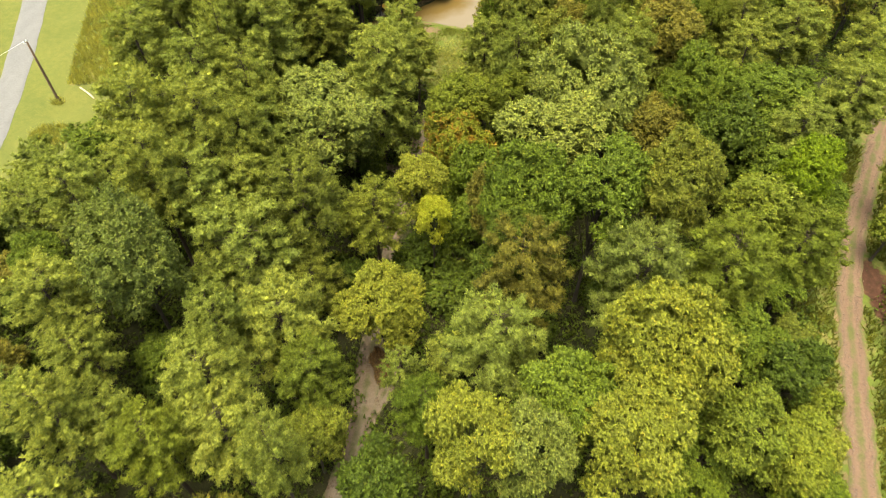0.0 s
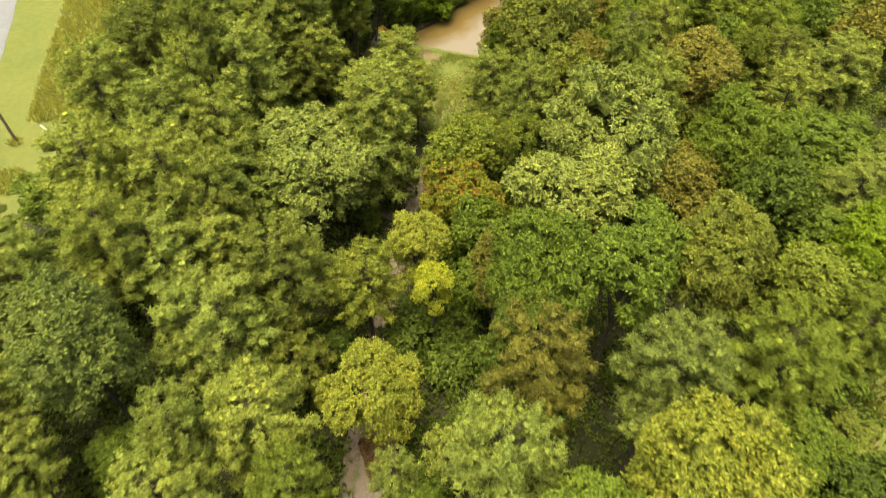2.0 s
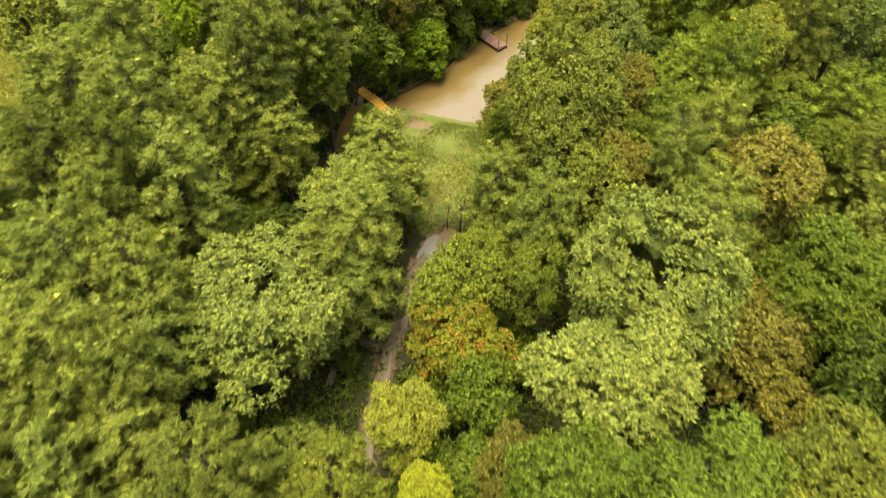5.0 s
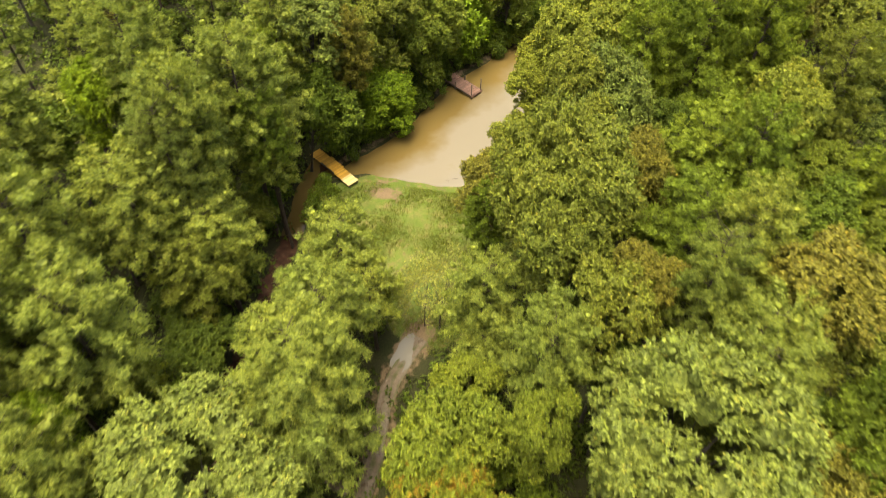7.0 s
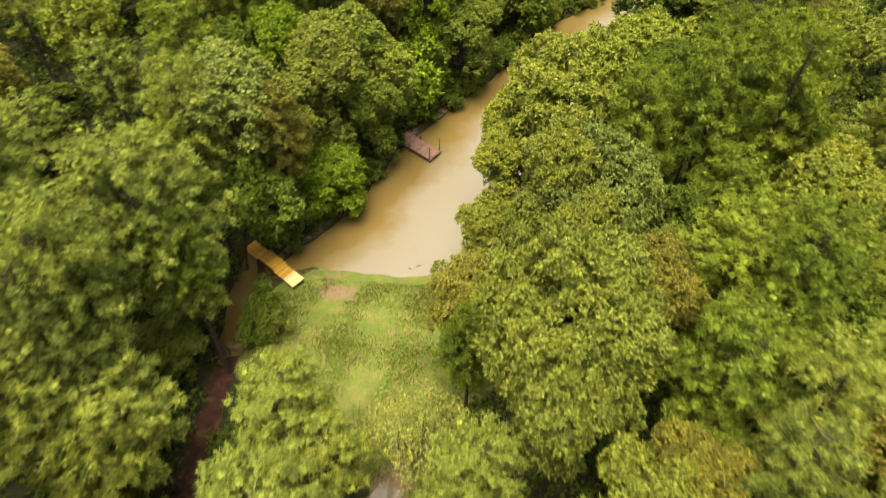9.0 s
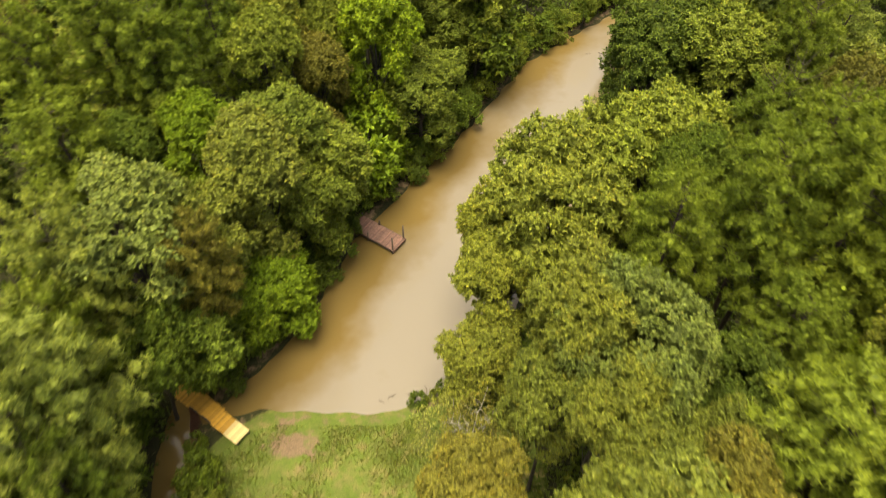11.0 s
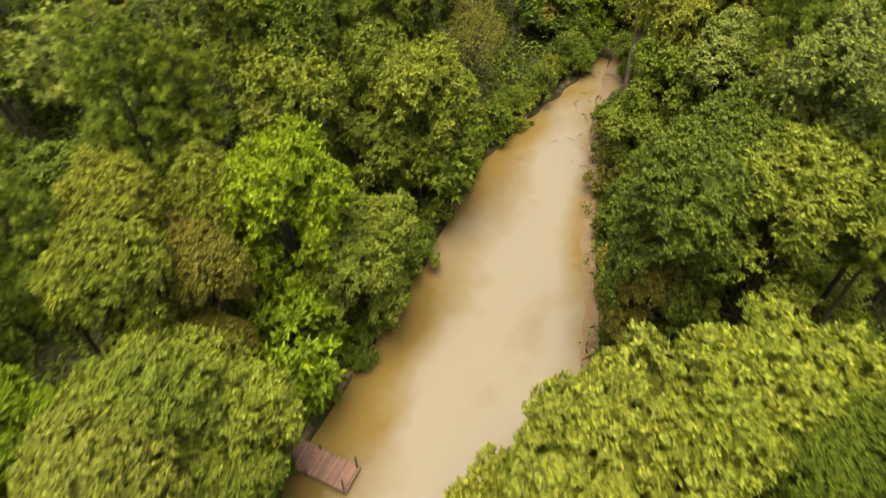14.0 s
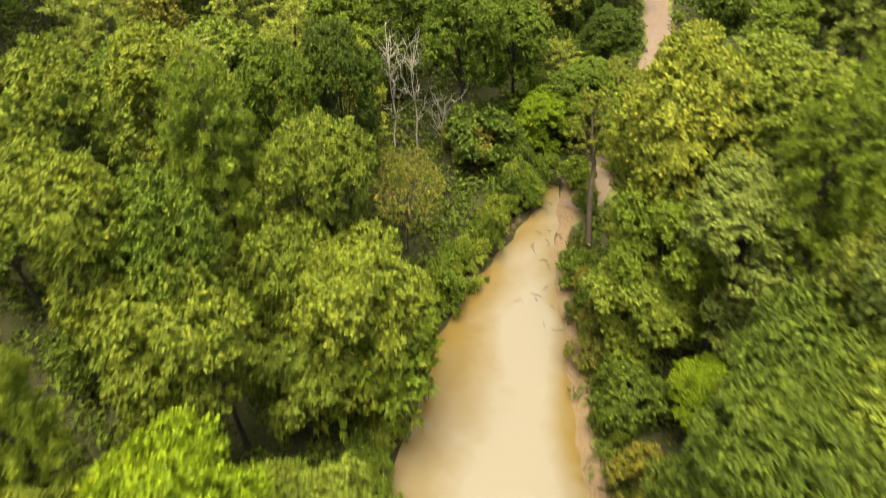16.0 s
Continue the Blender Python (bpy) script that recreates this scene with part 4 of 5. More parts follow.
pine(-4.7, 95.7, 12.5, 2.62, BROWN, (-4.7, 97.2))
broadleaf(-1.9, 98.9, 5.0, 3.23, BRIGHT, (-1.7, 99.3))
broadleaf(-4.5, 101.7, 10.3, 1.90, GREEN)
pine(-11.5, 91.7, 13.1, 2.49, DEEP_PINE)
broadleaf(-8.1, 93.5, 9.6, 2.53, GREEN, (-9.6, 93.6))
pine(-10.8, 83.8, 14.6, 2.08, DEEP_PINE)
broadleaf(20.7, 123.0, 6.1, 4.4, GREEN)
broadleaf(14.0, 96.2, 9.4, 2.8, YELLOW_GREEN, (16.5, 94.7))
broadleaf(12.4, 92.4, 10.3, 2.39, YELLOW_GREEN, (12.5, 91.4))
pine(26.9, 92.3, 16.4, 2.25, DEEP_PINE)
broadleaf(21.9, 91.4, 16.4, 1.67, GREEN)
pine(27.2, 88.3, 17.3, 2.65, DEEP_PINE)
pine(28.8, 86.9, 18.2, 2.10, DEEP_PINE)
pine(19.4, 87.3, 15.5, 2.78, DEEP_PINE)
pine(28.3, 83.2, 12.8, 2.49, DEEP_PINE)
broadleaf(13.5, 84.3, 16.2, 2.51, OLIVE)
broadleaf(10.5, 89.3, 6.5, 2.59, OLIVE)
broadleaf(11.7, 82.4, 13.0, 2.31, OLIVE)
broadleaf(13.3, 79.6, 15.1, 2.09, OLIVE)
broadleaf(13.6, 76.9, 14.9, 2.11, OLIVE)
broadleaf(17.7, 77.3, 13.5, 1.84, OLIVE)
broadleaf(27.1, 79.3, 9.6, 1.68, BRIGHT)
pine(23.5, 79.6, 9.7, 2.14, DEEP_PINE)
broadleaf(27.0, 104.5, 15.2, 3.01, DARK)
broadleaf(31.7, 102.3, 15.0, 3.36, LIME)
pine(35.4, 100.3, 16.4, 2.81, DEEP_PINE)
broadleaf(37.1, 96.1, 14.8, 1.97, BROWN)
broadleaf(12.5, 122.8, 12.6, 3.27, LIME)
broadleaf(18.8, 125.0, 10.5, 3.58, LIME)
broadleaf(2.2, 114.5, 15.3, 2.05, YELLOW_GREEN)
pine(4.0, 118.6, 17.4, 2.56, DEEP_PINE)
pine(-4.3, 119.5, 16.8, 2.64, DEEP_PINE)
broadleaf(6.2, 115.3, 13.2, 2.15, LIME)
broadleaf(4.1, 110.5, 8.3, 1.83, BROWN)
broadleaf(36.4, 117.2, 6.4, 3.2, LIME)
broadleaf(30.4, 105.7, 14.8, 3.00, DARK)
broadleaf(34.4, 104.5, 18.7, 2.84, PALE)
broadleaf(39.0, 114.1, 12.6, 3.13, PALE)
broadleaf(26.6, 104.5, 9.2, 1.87, BROWN)
broadleaf(22.9, 91.3, 16.7, 1.80, GREEN)
pine(28.0, 92.2, 16.9, 2.04, DEEP_PINE)
pine(34.0, 99.0, 16.1, 2.18, DEEP_PINE)
pine(-5.1, 110.4, 15.1, 2.37, DEEP_PINE)
broadleaf(-8.1, 107.0, 8.6, 1.90, GREEN)
broadleaf(36.9, 117.0, 9.6, 3.0, GREEN)
broadleaf(11.8, 131.8, 18.0, 2.44, LIME)
broadleaf(10.4, 125.3, 17.8, 2.39, LIME)
broadleaf(13.6, 124.0, 15.7, 2.55, GREEN)
pine(17.1, 127.5, 17.2, 2.50, DEEP_PINE)
broadleaf(21.0, 125.4, 16.0, 2.13, LIME)
broadleaf(27.6, 137.0, 11.0, 3.0, YELLOW_GREEN)
sapling(28.3, 131.2, 7.6, 2.6, BROWN, (28.2, 131.6))
sapling(29.6, 132.6, 6.4, 2.4, BROWN, (29.4, 132.8))
broadleaf(20.0, 121.6, 11.2, 3.22, LIME, (20.2, 122.1))
broadleaf(17.1, 122.8, 7.4, 2.95, LIME)
broadleaf(22.2, 133.1, 15.6, 2.10, GREEN)
broadleaf(17.4, 139.2, 14.2, 2.92, LIME)
pine(6.6, 118.2, 17.6, 1.89, DEEP_PINE)
broadleaf(45.6, 139.9, 1.2, 3.43, GREEN)
broadleaf(40.0, 138.2, 3.0, 2.83, DARK)
broadleaf(40.2, 119.6, 13.5, 4.3, YELLOW_GREEN, (41.4, 118.2))
broadleaf(42.8, 117.0, 15.5, 3.2, LIME, (42.6, 117.0))
pine(39.9, 112.1, 15.5, 2.82, DEEP_PINE)
broadleaf(34.0, 105.9, 17.1, 2.12, OLIVE)
broadleaf(34.3, 107.4, 9.6, 2.75, OLIVE)
pine(48.3, 114.6, 13.9, 2.93, DEEP_PINE)
broadleaf(34.7, 111.3, 4.3, 1.59, BRIGHT)
broadleaf(29.4, 109.3, 2.4, 1.86, BROWN)
broadleaf(25.8, 133.0, 15.5, 2.00, DARK)
leaning_pine(43.2, 129.8, 8.2, 2.1, OLIVE, (41.0, 126.2))
broadleaf(50.3, 134.6, 3.6, 2.2, GREEN)
broadleaf(49.6, 130.6, 4.4, 2.4, GREEN)
broadleaf(53.8, 133.6, 3.8, 2.3, OLIVE)
broadleaf(53.0, 136.6, 3.8, 2.4, OLIVE)
broadleaf(48.2, 135.4, 3.0, 1.9, GREEN)
broadleaf(37.1, 101.0, 4.4, 2.8, GREEN)
broadleaf(33.5, 100.6, 4.2, 2.6, BROWN)
broadleaf(0.5, 53.4, 3.2, 2.3, GREEN)
broadleaf(6.7, 57.4, 3.4, 2.4, GREEN)
pine(43.9, 61.2, 9.0, 3.4, PINE)
pine(40.6, 54.4, 9.2, 3.2, LIME)
broadleaf(38.9, 64.7, 10.0, 1.9, YELLOW_GREEN)
pine(36.7, 64.1, 9.6, 3.4, PINE)
broadleaf(23.0, 62.6, 14.0, 3.4, BROWN)
pine(31.5, 65.6, 10.2, 3.0, OLIVE)
broadleaf(28.4, 65.6, 12.0, 1.7, LIME)
broadleaf(22.5, 53.6, 9.0, 2.6, BROWN)
broadleaf(35.2, 44.2, 5.0, 2.0, GREEN)
broadleaf(29.0, 35.0, 4.5, 1.9, GREEN)
broadleaf(29.4, 31.4, 2.6, 1.7, OLIVE)
broadleaf(27.6, 28.2, 3.8, 2.1, PALE)
broadleaf(29.2, 24.6, 2.6, 1.8, LIME)
broadleaf(28.0, 21.4, 3.4, 2.1, OLIVE)
broadleaf(26.4, 17.6, 4.0, 2.4, GREEN)
broadleaf(18.2, 17.6, 6.4, 2.4, GREEN)
broadleaf(40.2, 40.6, 5.6, 2.0, LIME)
broadleaf(39.6, 31.4, 6.0, 2.3, OLIVE)
broadleaf(37.8, 25.0, 5.0, 2.2, GREEN)
pine(43.0, 45.4, 8.0, 3.0, LIME)
pine(45.5, 37.0, 9.0, 3.2, PINE)
broadleaf(40.3, 141.8, 10.5, 3.5, GREEN)
broadleaf(45.4, 137.4, 3.6, 2.4, BRIGHT)
broadleaf(49.0, 137.1, 4.8, 2.6, GREEN)
broadleaf(54.0, 139.5, 6.6, 2.4, DARK)
broadleaf(45.8, 142.0, 8.6, 2.8, GREEN)
broadleaf(39.4, 139.0, 2.4, 2.2, BROWN)
broadleaf(41.8, 136.6, 2.0, 1.8, DARK)
broadleaf(33.0, 147.5, 9.0, 3.0, GREEN)
broadleaf(39.0, 149.0, 9.5, 3.2, DARK)
broadleaf(46.0, 149.0, 9.0, 3.2, GREEN)
broadleaf(52.5, 147.5, 8.0, 3.0, OLIVE)
pine(43.7, 112.4, 12.5, 2.9, DEEP_PINE)
pine(67.9, 126.4, 9.5, 3.6, PINE)
broadleaf(69.7, 131.3, 9.0, 3.8, LIME)
pine(73.5, 128.0, 10.0, 3.4, PINE)
broadleaf(64.0, 130.5, 8.0, 3.2, GREEN)
broadleaf(35.7, 111.8, 3.6, 1.9, BRIGHT)
sapling(8.8, 84.0, 5.4, 2.6, BROWN)
sapling(7.4, 86.0, 4.2, 2.2, STRAW)
broadleaf(-13.0, 87.4, 4.2, 2.1, GREEN)
broadleaf(-14.2, 83.2, 4.8, 2.3, OLIVE)
broadleaf(-12.4, 91.4, 3.6, 1.9, GREEN)
broadleaf(-15.8, 78.4, 4.4, 2.2, GREEN)
broadleaf(-17.2, 73.6, 4.6, 2.3, DARK)
# -- end of the trees


# ---- the wood between them ----
def open_ground(x, y, room):
    """Whether a place lies in the open: water, banks' edge, tracks, lawn or road."""
    p = np.array([x]), np.array([y])
    if pond_dist(*p)[0] < room or line_dist(*p, ROAD)[0] < 3 + room:
        return True
    if line_dist(*p, TRAIL)[0] < 1.0 + room or line_dist(*p, EAST_TRACK)[0] < 1.5 + room or line_dist(*p, FAR_TRACK)[0] < 1.5 + room:
        return True
    if math.hypot((x - 35) / 10, (y - 138) / 8) < 1 or math.hypot(x - 42.5, y - 126) < 6:
        return True
    if y > 62 and line_dist(*p, DITCH)[0] < 2.2 + room:
        return True
    if y > 46 and x < -37.0 - 0.16 * min(27, max(0, y - 64)) - 0.8 * max(0, 54 - y) + room:
        return True
    return math.hypot((x - 1.0) / 9.5, (y - 84.5) / 8.0) < 1 + room / 9


def fill_wood(count, tries, low, high, spread_low, spread_high, colours, gap, room):
    rng, n = random.Random(count), 0
    for _ in range(tries):
        y = rng.uniform(6, 205)
        x = rng.uniform(np.interp(y, (10, 90, 100, 143, 185), (-42, -70, -56, -32, -14)), np.interp(y, (10, 90, 133, 185), (42, 70, 92, 94)))
        spread, height = rng.uniform(spread_low, spread_high), rng.uniform(low, high)
        if open_ground(x, y, room + spread * 0.5):
            continue
        near = np.array(PLANTED)
        away = np.hypot(near[:, 0] - x, near[:, 1] - y)
        if (away < gap * (near[:, 2] + spread)).any():
            continue
        colour = rng.choice(colours)
        if rng.random() < 0.5 and high > 7:
            plant("pine_tree", rng.choice(FILL_PINES), x, y, height, spread, PINE, "tall pine with soft green needles and a bare trunk", "pine tree", "pine trees")
        else:
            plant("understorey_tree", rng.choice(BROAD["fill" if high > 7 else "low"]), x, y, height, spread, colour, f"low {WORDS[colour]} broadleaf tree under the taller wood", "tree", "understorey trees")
        n += 1
        if n == count:
            break


fill_wood(190, 9000, 6.5, 10.5, 2.4, 3.4, (GREEN, OLIVE, LIME, BROWN, GREEN, DARK), 0.70, 1.5)
fill_wood(160, 9000, 4.5, 7.5, 2.0, 2.8, (GREEN, DARK, OLIVE, GREEN, BROWN), 0.70, 1.0)
# lowest layer only in DARK: canopy shade in the gaps put into leaf colour
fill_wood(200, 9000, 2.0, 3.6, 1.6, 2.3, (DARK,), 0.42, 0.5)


def bank_shrubs():
    """Leafy shrubs that hang over the water along both banks."""
    rng = random.Random(21)
    for line, colours, step in ((POND[1:11], (GREEN, LIME, DARK, GREEN), 0.72), (POND[11:18], (BROWN, GREEN, DARK, OLIVE, GREEN), 1.2)):
        run = np.concatenate([[0], np.cumsum(np.hypot(*np.diff(line, axis=0).T))])
        for s in np.arange(0.6, run[-1], step):
            x, y = (float(np.interp(s, run, line[:, k])) for k in (0, 1))
            off = rng.uniform(-0.75, 1.1) if x < y - 88 else -rng.uniform(0.2, 1.4) if y > 111 else -rng.uniform(0.9, 2.2)
            x, y = x - off * 0.75, y + off * 0.65
            if math.hypot(x - 41.0, y - 126.2) < 3.2 or math.hypot(x - 5.2, y - 108.0) < 1.3 or math.hypot(x + 9.2, y - 95.6) < 1.6:
                continue
            spread, colour = rng.uniform(0.8, 1.6) if x < y - 84 or y < 106 else rng.uniform(0.4, 0.8), rng.choice(colours)
            plant("bank_shrub", rng.choice(BROAD["shrub"]), x, y, rng.uniform(0.8, 1.9), spread, colour, f"{WORDS[colour]} shrub hanging over the pond's bank", "shrub", "shrubs along the bank")


bank_shrubs()
for x, y, r in ((-11.9, 92.4, 1.5), (-12.4, 89.4, 1.6), (-13.2, 86.2, 1.7), (-14.2, 82.8, 1.6), (-15.2, 79.0, 1.8), (-16.2, 75.2, 1.7), (-16.8, 71.4, 1.8), (-17.6, 66.8, 1.7), (-7.4, 87.8, 1.5), (-8.3, 85.8, 1.4), (-7.0, 86.0, 1.2)):
    c = (GREEN, DARK, GREEN, OLIVE)[int(r * 10 - x) % 4]
    plant("bank_shrub", BROAD["shrub"][int(-x) % 3], x, y, r * 1.15, r, c, f"{WORDS[c]} shrub leaning over the red clay ditch", "shrub", "shrubs along the bank")


def undergrowth(name, count, leaves, small, large, leaf, seed, label, category):
    """Low leafy growth on the forest floor and along the banks."""
    rng = np.random.default_rng(seed)
    x, y = rng.uniform(-58, 75, count), rng.uniform(12, 210, count)
    keep = (pond_dist(x, y) > 0.2) & (line_dist(x, y, TRAIL) > 0.5 + small * 0.5) & (line_dist(x, y, EAST_TRACK) > 2.0 + small) & (line_dist(x, y, FAR_TRACK) > 1.8) & (line_dist(x, y, DITCH) > 1.2)
    keep &= (np.hypot((x - 1.0) / 9.5, (y - 84.5) / 8.0) > 1 + 0.16 * small) & (np.hypot(x - 1.6, y - 74.5) > 3.4 + small) & (np.hypot(x + 0.9, y - 70.9) > 2.2 + small) & (line_dist(x, y, np.array([(-9.1, 95.4), (-5.1, 90.5)])) > 1.1 + small) & (np.hypot((x + 5.9) / 2.4, (y - 33.5) / 5.0) > 1) & (x > -38 - 0.16 * np.clip(y - 64, 0, 27) - 0.8 * np.clip(54 - y, 0, 30))
    x, y = x[keep], y[keep]
    cx, cy = np.repeat(x, leaves), np.repeat(y, leaves)
    size = np.repeat(rng.uniform(small, large, len(x)), leaves)
    d = sphere_points(rng, len(cx), 0.0)
    at = np.stack([cx, cy, land(cx, cy)], -1) + d * (size * rng.uniform(0.5, 1.0, len(cx)))[:, None]
    v, f = leaf_blades(rng, at, d, leaf, leaf * 0.66)
    ob = new(name, faces_mesh(name, v, f))
    ob.data.materials.append(LEAF)
    ob.color = (*DARK, 1)
    tagged(ob, label, category, kind="stuff")


undergrowth("undergrowth", 28000, 13, 0.3, 0.9, 0.30, 12, "low dark green undergrowth covering the forest floor", "undergrowth")
undergrowth("thicket", 10500, 46, 0.9, 1.9, 0.38, 13, "dark green thicket of bushes under the trees", "thicket")


def grass_blades(name, places, tall, width, colour, label, category):
    """Tufts of standing blades at the given places."""
    rng = np.random.default_rng(31)
    x, y = places
    at = np.stack([x, y, land(x, y) - 0.02], -1)
    way = unit(rng.normal(0, 0.33, at.shape) + (0, 0, 1))
    side = unit(np.cross(way, rng.normal(0, 1, at.shape)))
    high = tall * rng.uniform(0.5, 1.3, (len(at), 1))
    v = np.stack([at - side * width / 2, at + side * width / 2, at + way * high], 1).reshape(-1, 3)
    ob = new(name, faces_mesh(name, v, np.arange(len(v)).reshape(-1, 3)))
    ob.data.materials.append(LEAF)
    ob.color = (*colour, 1)
    tagged(ob, label, category, kind="stuff")


def open_growth():
    rng = np.random.default_rng(41)
    x, y = rng.uniform(-10, 13, 230000), rng.uniform(70, 93, 230000)
    keep = ((np.hypot((x - 1.0) / 10, (y - 84.5) / 8.5) < 1.0) | (np.hypot((x - 1.8) / 4, (y - 75.5) / 5) < 1.0)) & (line_dist(x, y, TRAIL) > 0.7) & (pond_dist(x, y) > 0.3) & (line_dist(x, y, DITCH) > 1.2) & (rng.uniform(0, 1, len(x)) < 0.35 + 0.45 * np.sin(x * 0.8 + np.sin(y * 0.6)) * np.cos(y * 0.7 - x * 0.3))
    grass_blades("dam_grass", (x[keep], y[keep]), 0.26, 0.05, (0.088, 0.104, 0.020), "uneven green and tan grass on the dam", "grass")
    x, y = rng.uniform(20, 44, 60000), rng.uniform(98, 130, 60000)
    d = pond_dist(x, y)
    keep = (d > 0.05) & (d < 2.6) & (line_dist(x, y, POND[12:17]) < 2.6)
    grass_blades("bank_weeds", (x[keep], y[keep]), 0.6, 0.09, (0.10, 0.098, 0.022), "brownish green weeds on the pond's low bank", "weeds")
    x, y = rng.uniform(22, 50, 70000), rng.uniform(6, 56, 70000)
    away = line_dist(x, y, EAST_TRACK)
    keep = (away > 1.25) & (away < 4.6) & (rng.uniform(0, 1, len(x)) < 0.75 + 0.5 * np.sin(x * 1.3 + np.sin(y * 0.9)) * np.cos(y * 0.8)) & (np.hypot((x - 39.7) / 2.3, (y - 36.5) / 6) > 0.9)
    grass_blades("verge_weeds", (x[keep], y[keep]), 0.85, 0.13, (0.105, 0.108, 0.020), "rough yellow-green weeds along the clay track", "weeds")
    x, y = rng.uniform(-56, -36, 100000), rng.uniform(53, 100, 100000)
    strip = (np.abs(x + 41.4 + 0.16 * np.clip(y - 68, 0, 25)) < 3.3) & (y > 67.5)
    round_patch = (np.hypot((x + 43.3) / 2.4, (y - 58.5) / 1.8) < 1) | (np.hypot(x + 44.5, y - 64.3) < 0.7)
    clump = rng.uniform(0, 1, len(x)) < 0.7 + 0.5 * np.sin(x * 2.1 + np.sin(y * 1.7)) * np.cos(y * 1.9 + np.sin(x))
    keep = (strip | round_patch) & clump
    grass_blades("weeds", (x[keep], y[keep]), 0.75, 0.12, (0.245, 0.235, 0.066), "tall brownish green weeds beside the mown grass", "weeds")


open_growth()


# ---- small things by the water and the trail ----
def puddle(x, y, long, wide, turn, label):
    """A shallow sheet of water in a hollow of the trail."""
    rng = random.Random(int(x * 10))
    bm = bmesh.new()
    ring = []
    for k in range(28):
        a = k * math.tau / 28
        r = 1 + 0.16 * math.sin(2 * a + rng.random()) + 0.12 * math.sin(3 * a + 1) + rng.uniform(-0.05, 0.05)
        ring.append(bm.verts.new((math.cos(a) * long / 2 * r, math.sin(a) * wide / 2 * r, 0)))
    bm.faces.new(ring)
    ob = new("puddle")
    ob.matrix_basis = pose(x, y, ground_at(x, y) + 0.14, 0, 0, turn)
    part("water_sheet", bm, SKY_PALE_PUDDLE, ob)
    tagged(ob, label, "puddle", "puddles on the trail")


puddle(-0.9, 70.9, 3.6, 1.7, 62, "pale rain puddle shining in the trail")
puddle(-8.9, 57.2, 2.0, 0.7, 75, "small pale puddle beside the trail")


def dead_tree(x, y, high, seed, turn):
    """A bleached, leafless tree with forked, crooked limbs."""
    rng = np.random.default_rng(seed)
    ob = new("dead_tree")
    ob.matrix_basis = pose(x, y, ground_at(x, y) - 0.1, 0, 0, turn)
    stem = np.stack([np.cumsum(rng.normal(0, 0.13, 8)), np.cumsum(rng.normal(0, 0.13, 8)), np.linspace(0, high, 8)], -1)
    v, f = tube(stem, 0.085 * np.linspace(1, 0.2, 8), 7)
    trunk = part("trunk", faces_mesh("trunk", v, f, True), BARE_WOOD, ob)
    for k in range(13):
        i = rng.integers(2, 7)
        a, reach = rng.uniform(0, 2 * np.pi), rng.uniform(1.4, 3.4)
        bend = rng.normal(0, 0.25, (5, 3)) * np.linspace(0, 1, 5)[:, None]
        line = stem[i] + np.linspace(0, 1, 5)[:, None] * np.array((np.cos(a) * reach * 0.6, np.sin(a) * reach * 0.6, reach)) + bend
        limbs = [tube(line, 0.036 * np.linspace(1, 0.25, 5), 5)]
        for q in range(6):
            j = rng.integers(1, 4)
            tip = line[j] + rng.normal(0, 0.55, 3) + (0, 0, 0.45)
            limbs.append(tube([line[j], (line[j] + tip) / 2 + rng.normal(0, 0.08, 3), tip], [0.022, 0.016, 0.006], 4))
        v, f = joined(limbs)
        part("limb", faces_mesh("limb", v, f, True), BARE_WOOD, trunk)
    tagged(ob, "bleached leafless dead tree with crooked limbs near the pond", "dead tree", "dead trees")


dead_tree(36.2, 142.6, 10.5, 4, 20)
dead_tree(34.6, 143.6, 9.5, 9, 140)
dead_tree(38.0, 141.4, 4.5, 13, 250)
dead_tree(8.6, 84.6, 6.2, 21, 60)


def stick(x, y, long, turn, seed):
    """A crooked twig standing out of the water."""
    rng = np.random.default_rng(seed)
    line = np.stack([np.linspace(-0.5, 0.5, 5) * long, rng.normal(0, 0.09, 5) * long, np.array((-0.06, 0.05, 0.09, 0.07, 0.02)) + rng.uniform(0, 0.05, 5)], -1)
    fork = line[2] + np.array((0.12, 0.22 * (1 if seed % 2 else -1), 0.12)) * long
    v, f = joined([tube(line, [0.01, 0.022, 0.024, 0.018, 0.006], 5), tube([line[2], (line[2] + fork) / 2, fork], [0.016, 0.012, 0.005], 4)])
    ob = new("stick", faces_mesh("stick", v, f, True))
    ob.data.materials.append(DARK_POST)
    ob.matrix_basis = pose(x, y, 0.0, 0, 0, turn)
    tagged(ob, "dark crooked stick poking out of the muddy water", "stick", "sticks in the pond")


STICKS = random.Random(17)
for k in range(26):
    u = STICKS.random()
    stick(32.5 + 10.0 * u + STICKS.uniform(-1.6, 2.2), 121 + 11.5 * u + STICKS.uniform(-1.2, 1.8), STICKS.uniform(0.4, 1.2), STICKS.uniform(0, 360), k)
for x, y in ((5.0, 91.4), (6.2, 91.1), (7.4, 91.3), (4.2, 91.2), (29.0, 111.3), (30.2, 113.4)):
    stick(x, y, STICKS.uniform(0.4, 0.9), STICKS.uniform(0, 360), int(x * 10))

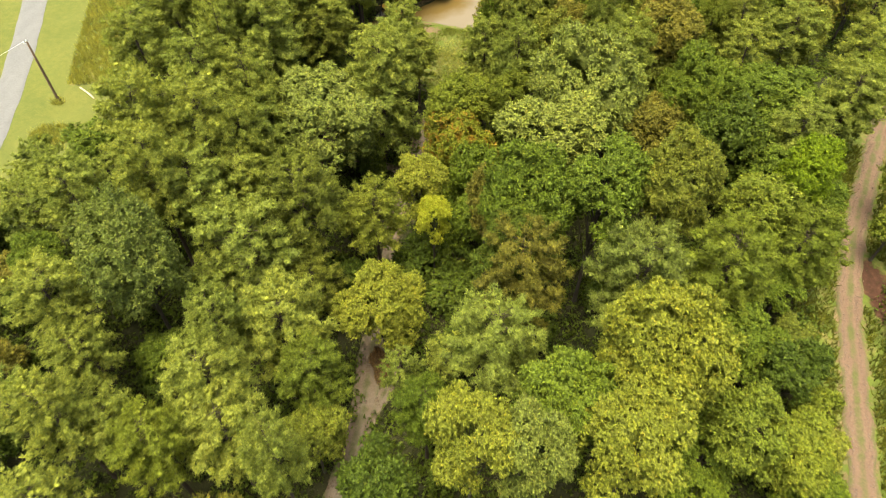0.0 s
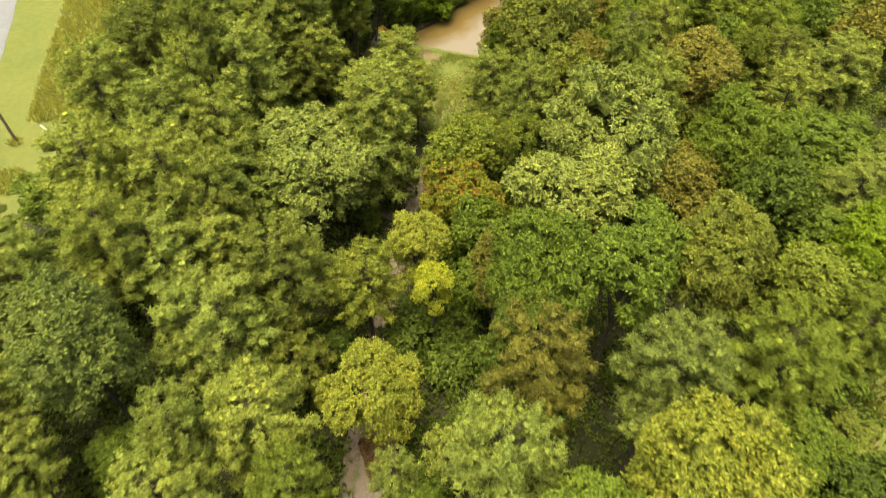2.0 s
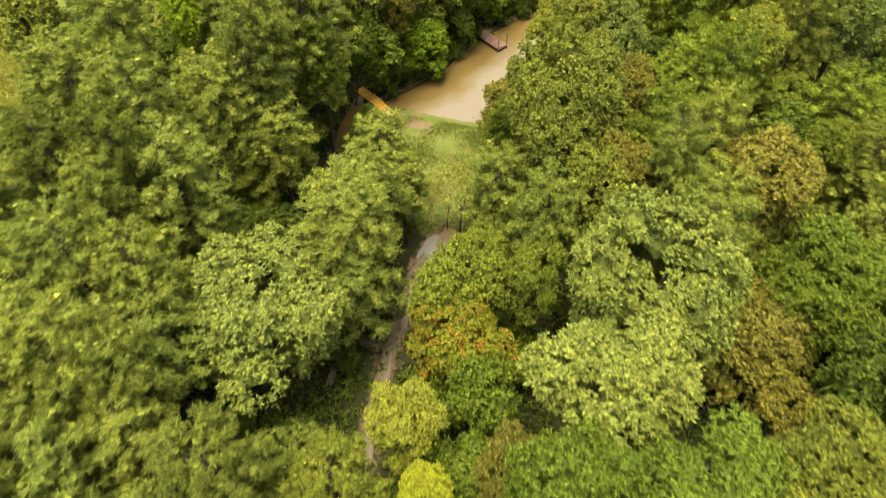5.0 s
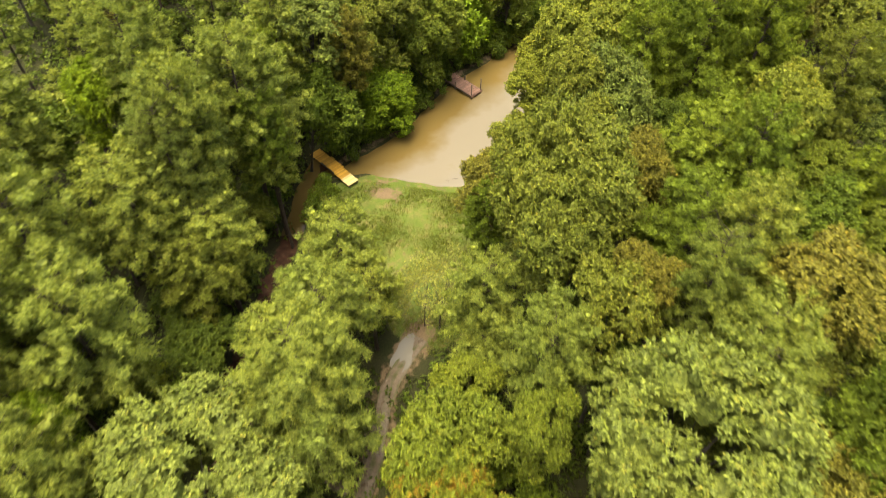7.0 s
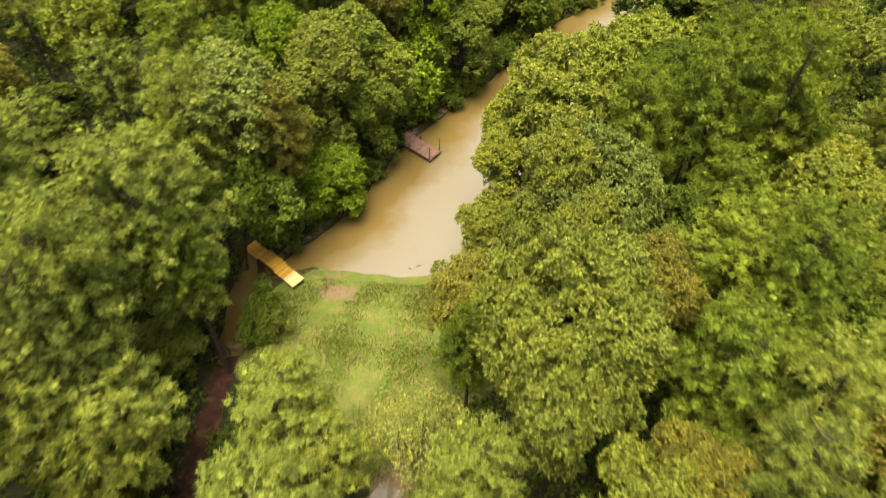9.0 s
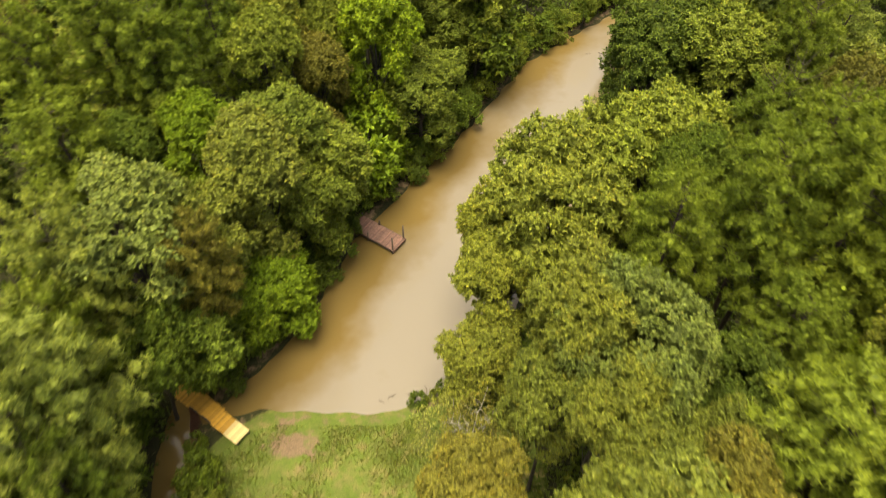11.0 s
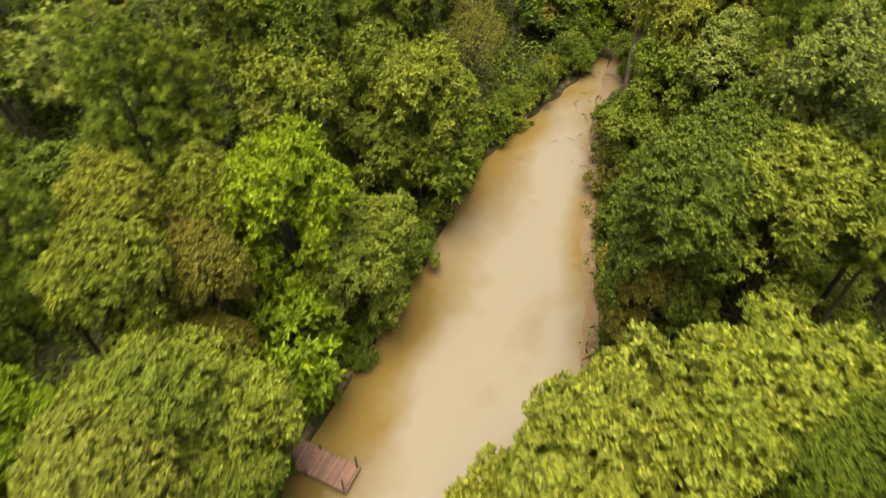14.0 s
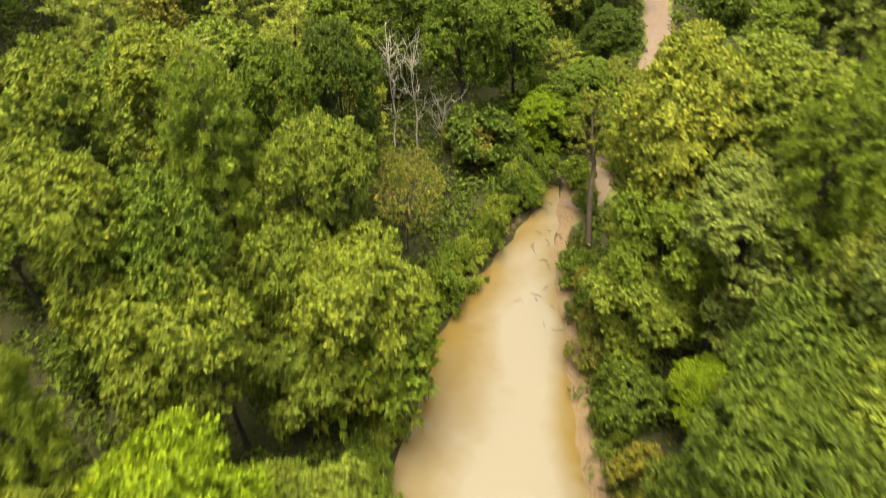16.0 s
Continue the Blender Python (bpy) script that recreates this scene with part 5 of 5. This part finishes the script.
# young growth in the shallows
for x, y, r, c in ((30.2, 128.2, 0.5, LIME), (31.8, 129.0, 0.4, GREEN), (34.3, 130.6, 0.35, LIME), (36.6, 131.2, 0.4, GREEN), (33.0, 128.0, 0.3, LIME),
                   (25.2, 124.2, 0.6, LIME), (31.9, 113.8, 0.5, LIME), (32.9, 116.3, 0.4, GREEN), (6.6, 90.2, 0.7, GREEN), (7.8, 90.3, 0.6, LIME), (8.9, 90.6, 0.8, GREEN),
                   (-7.9, 90.6, 0.8, GREEN), (-8.2, 89.4, 0.7, LIME), (-8.6, 88.2, 0.8, GREEN), (-7.4, 89.2, 0.7, GREEN)):
    plant("shore_plant", BROAD["shrub"][int(abs(x)) % 3], x, y, r * 1.1, r, c, f"small {WORDS[c]} plant growing at the water's edge", "plant", "plants at the water's edge")


def straw_pile():
    """A heap of fallen red-brown needles and twigs between the trail's two branches."""
    rng = np.random.default_rng(3)
    n = 5200
    a = rng.uniform(0, 2 * np.pi, n)
    r = np.sqrt(rng.uniform(0, 1, n)) * (0.78 + 0.16 * np.sin(3 * a + 1) + 0.12 * np.sin(5 * a) + rng.normal(0, 0.08, n))
    at = np.stack([r * np.cos(a) * 1.25, r * np.sin(a) * 2.3, 0.35 * (1 - r * r) + rng.uniform(-0.05, 0.12, n)], -1)
    way = unit(rng.normal(0, 1, (n, 3)) * (1, 1, 0.35))
    side = unit(np.cross(way, rng.normal(0, 1, (n, 3))))
    v = np.stack([at - way * 0.2 - side * 0.02, at - way * 0.2 + side * 0.02, at + way * 0.25], 1).reshape(-1, 3)
    ob = new("straw_pile", faces_mesh("straw_pile", v, np.arange(len(v)).reshape(-1, 3)))
    ob.data.materials.append(LEAF)
    ob.color = (0.115, 0.068, 0.042, 1)
    ob.matrix_basis = pose(-5.9, 33.6, ground_at(-5.9, 33.6) + 0.05, 0, 0, 12)
    tagged(ob, "heap of fallen red-brown pine straw beside the trail", "straw pile", kind="stuff")


straw_pile()


def track_stones():
    """Pale stones washed out along the ruts of the clay track."""
    rng = np.random.default_rng(61)
    run = np.concatenate([[0], np.cumsum(np.hypot(*np.diff(EAST_TRACK, axis=0).T))])
    along = rng.uniform(40, 112, 1500)
    at = np.stack([np.interp(along, run, EAST_TRACK[:, k]) for k in (0, 1)], -1)
    ahead = unit(np.stack([np.interp(along + 1, run, EAST_TRACK[:, k]) for k in (0, 1)], -1) - at)
    off = np.where(rng.uniform(0, 1, len(at)) < 0.6, -0.62, 0.62) + rng.normal(0, 0.14, len(at))
    at = at + np.stack([ahead[:, 1], -ahead[:, 0]], -1) * off[:, None]
    place = np.column_stack([at, land(at[:, 0], at[:, 1]) + 0.13])
    v, f = leaf_masses(rng, OCTAHEDRON, place, rng.uniform(0.035, 0.11, (len(at), 1)) * np.array((1.0, 0.8, 0.55)), 0.3)
    ob = new("track_stones", faces_mesh("track_stones", v, f))
    ob.data.materials.append(PALE_TRACK)
    tagged(ob, "pale stones washed out in the ruts of the clay track", "stones", kind="stuff")


track_stones()


def build_cable():
    """A wire that sags from the utility pole to the next one, out of sight."""
    start, end = np.array((-44.9, 64.5, ground_at(-44.6, 64.5) + 8.1)), np.array((-72.0, 30.0, ground_at(-72, 30) + 8.0))
    u = np.linspace(0, 1, 24)[:, None]
    line = start + (end - start) * u - np.array((0, 0, 3.2)) * u * (1 - u)
    v, f = tube(line, np.full(24, 0.014), 5)
    ob = new("power_cable", faces_mesh("power_cable", v, f, True))
    ob.data.materials.append(METAL)
    tagged(ob, "thin grey power cable strung from the utility pole", "cable")


build_cable()
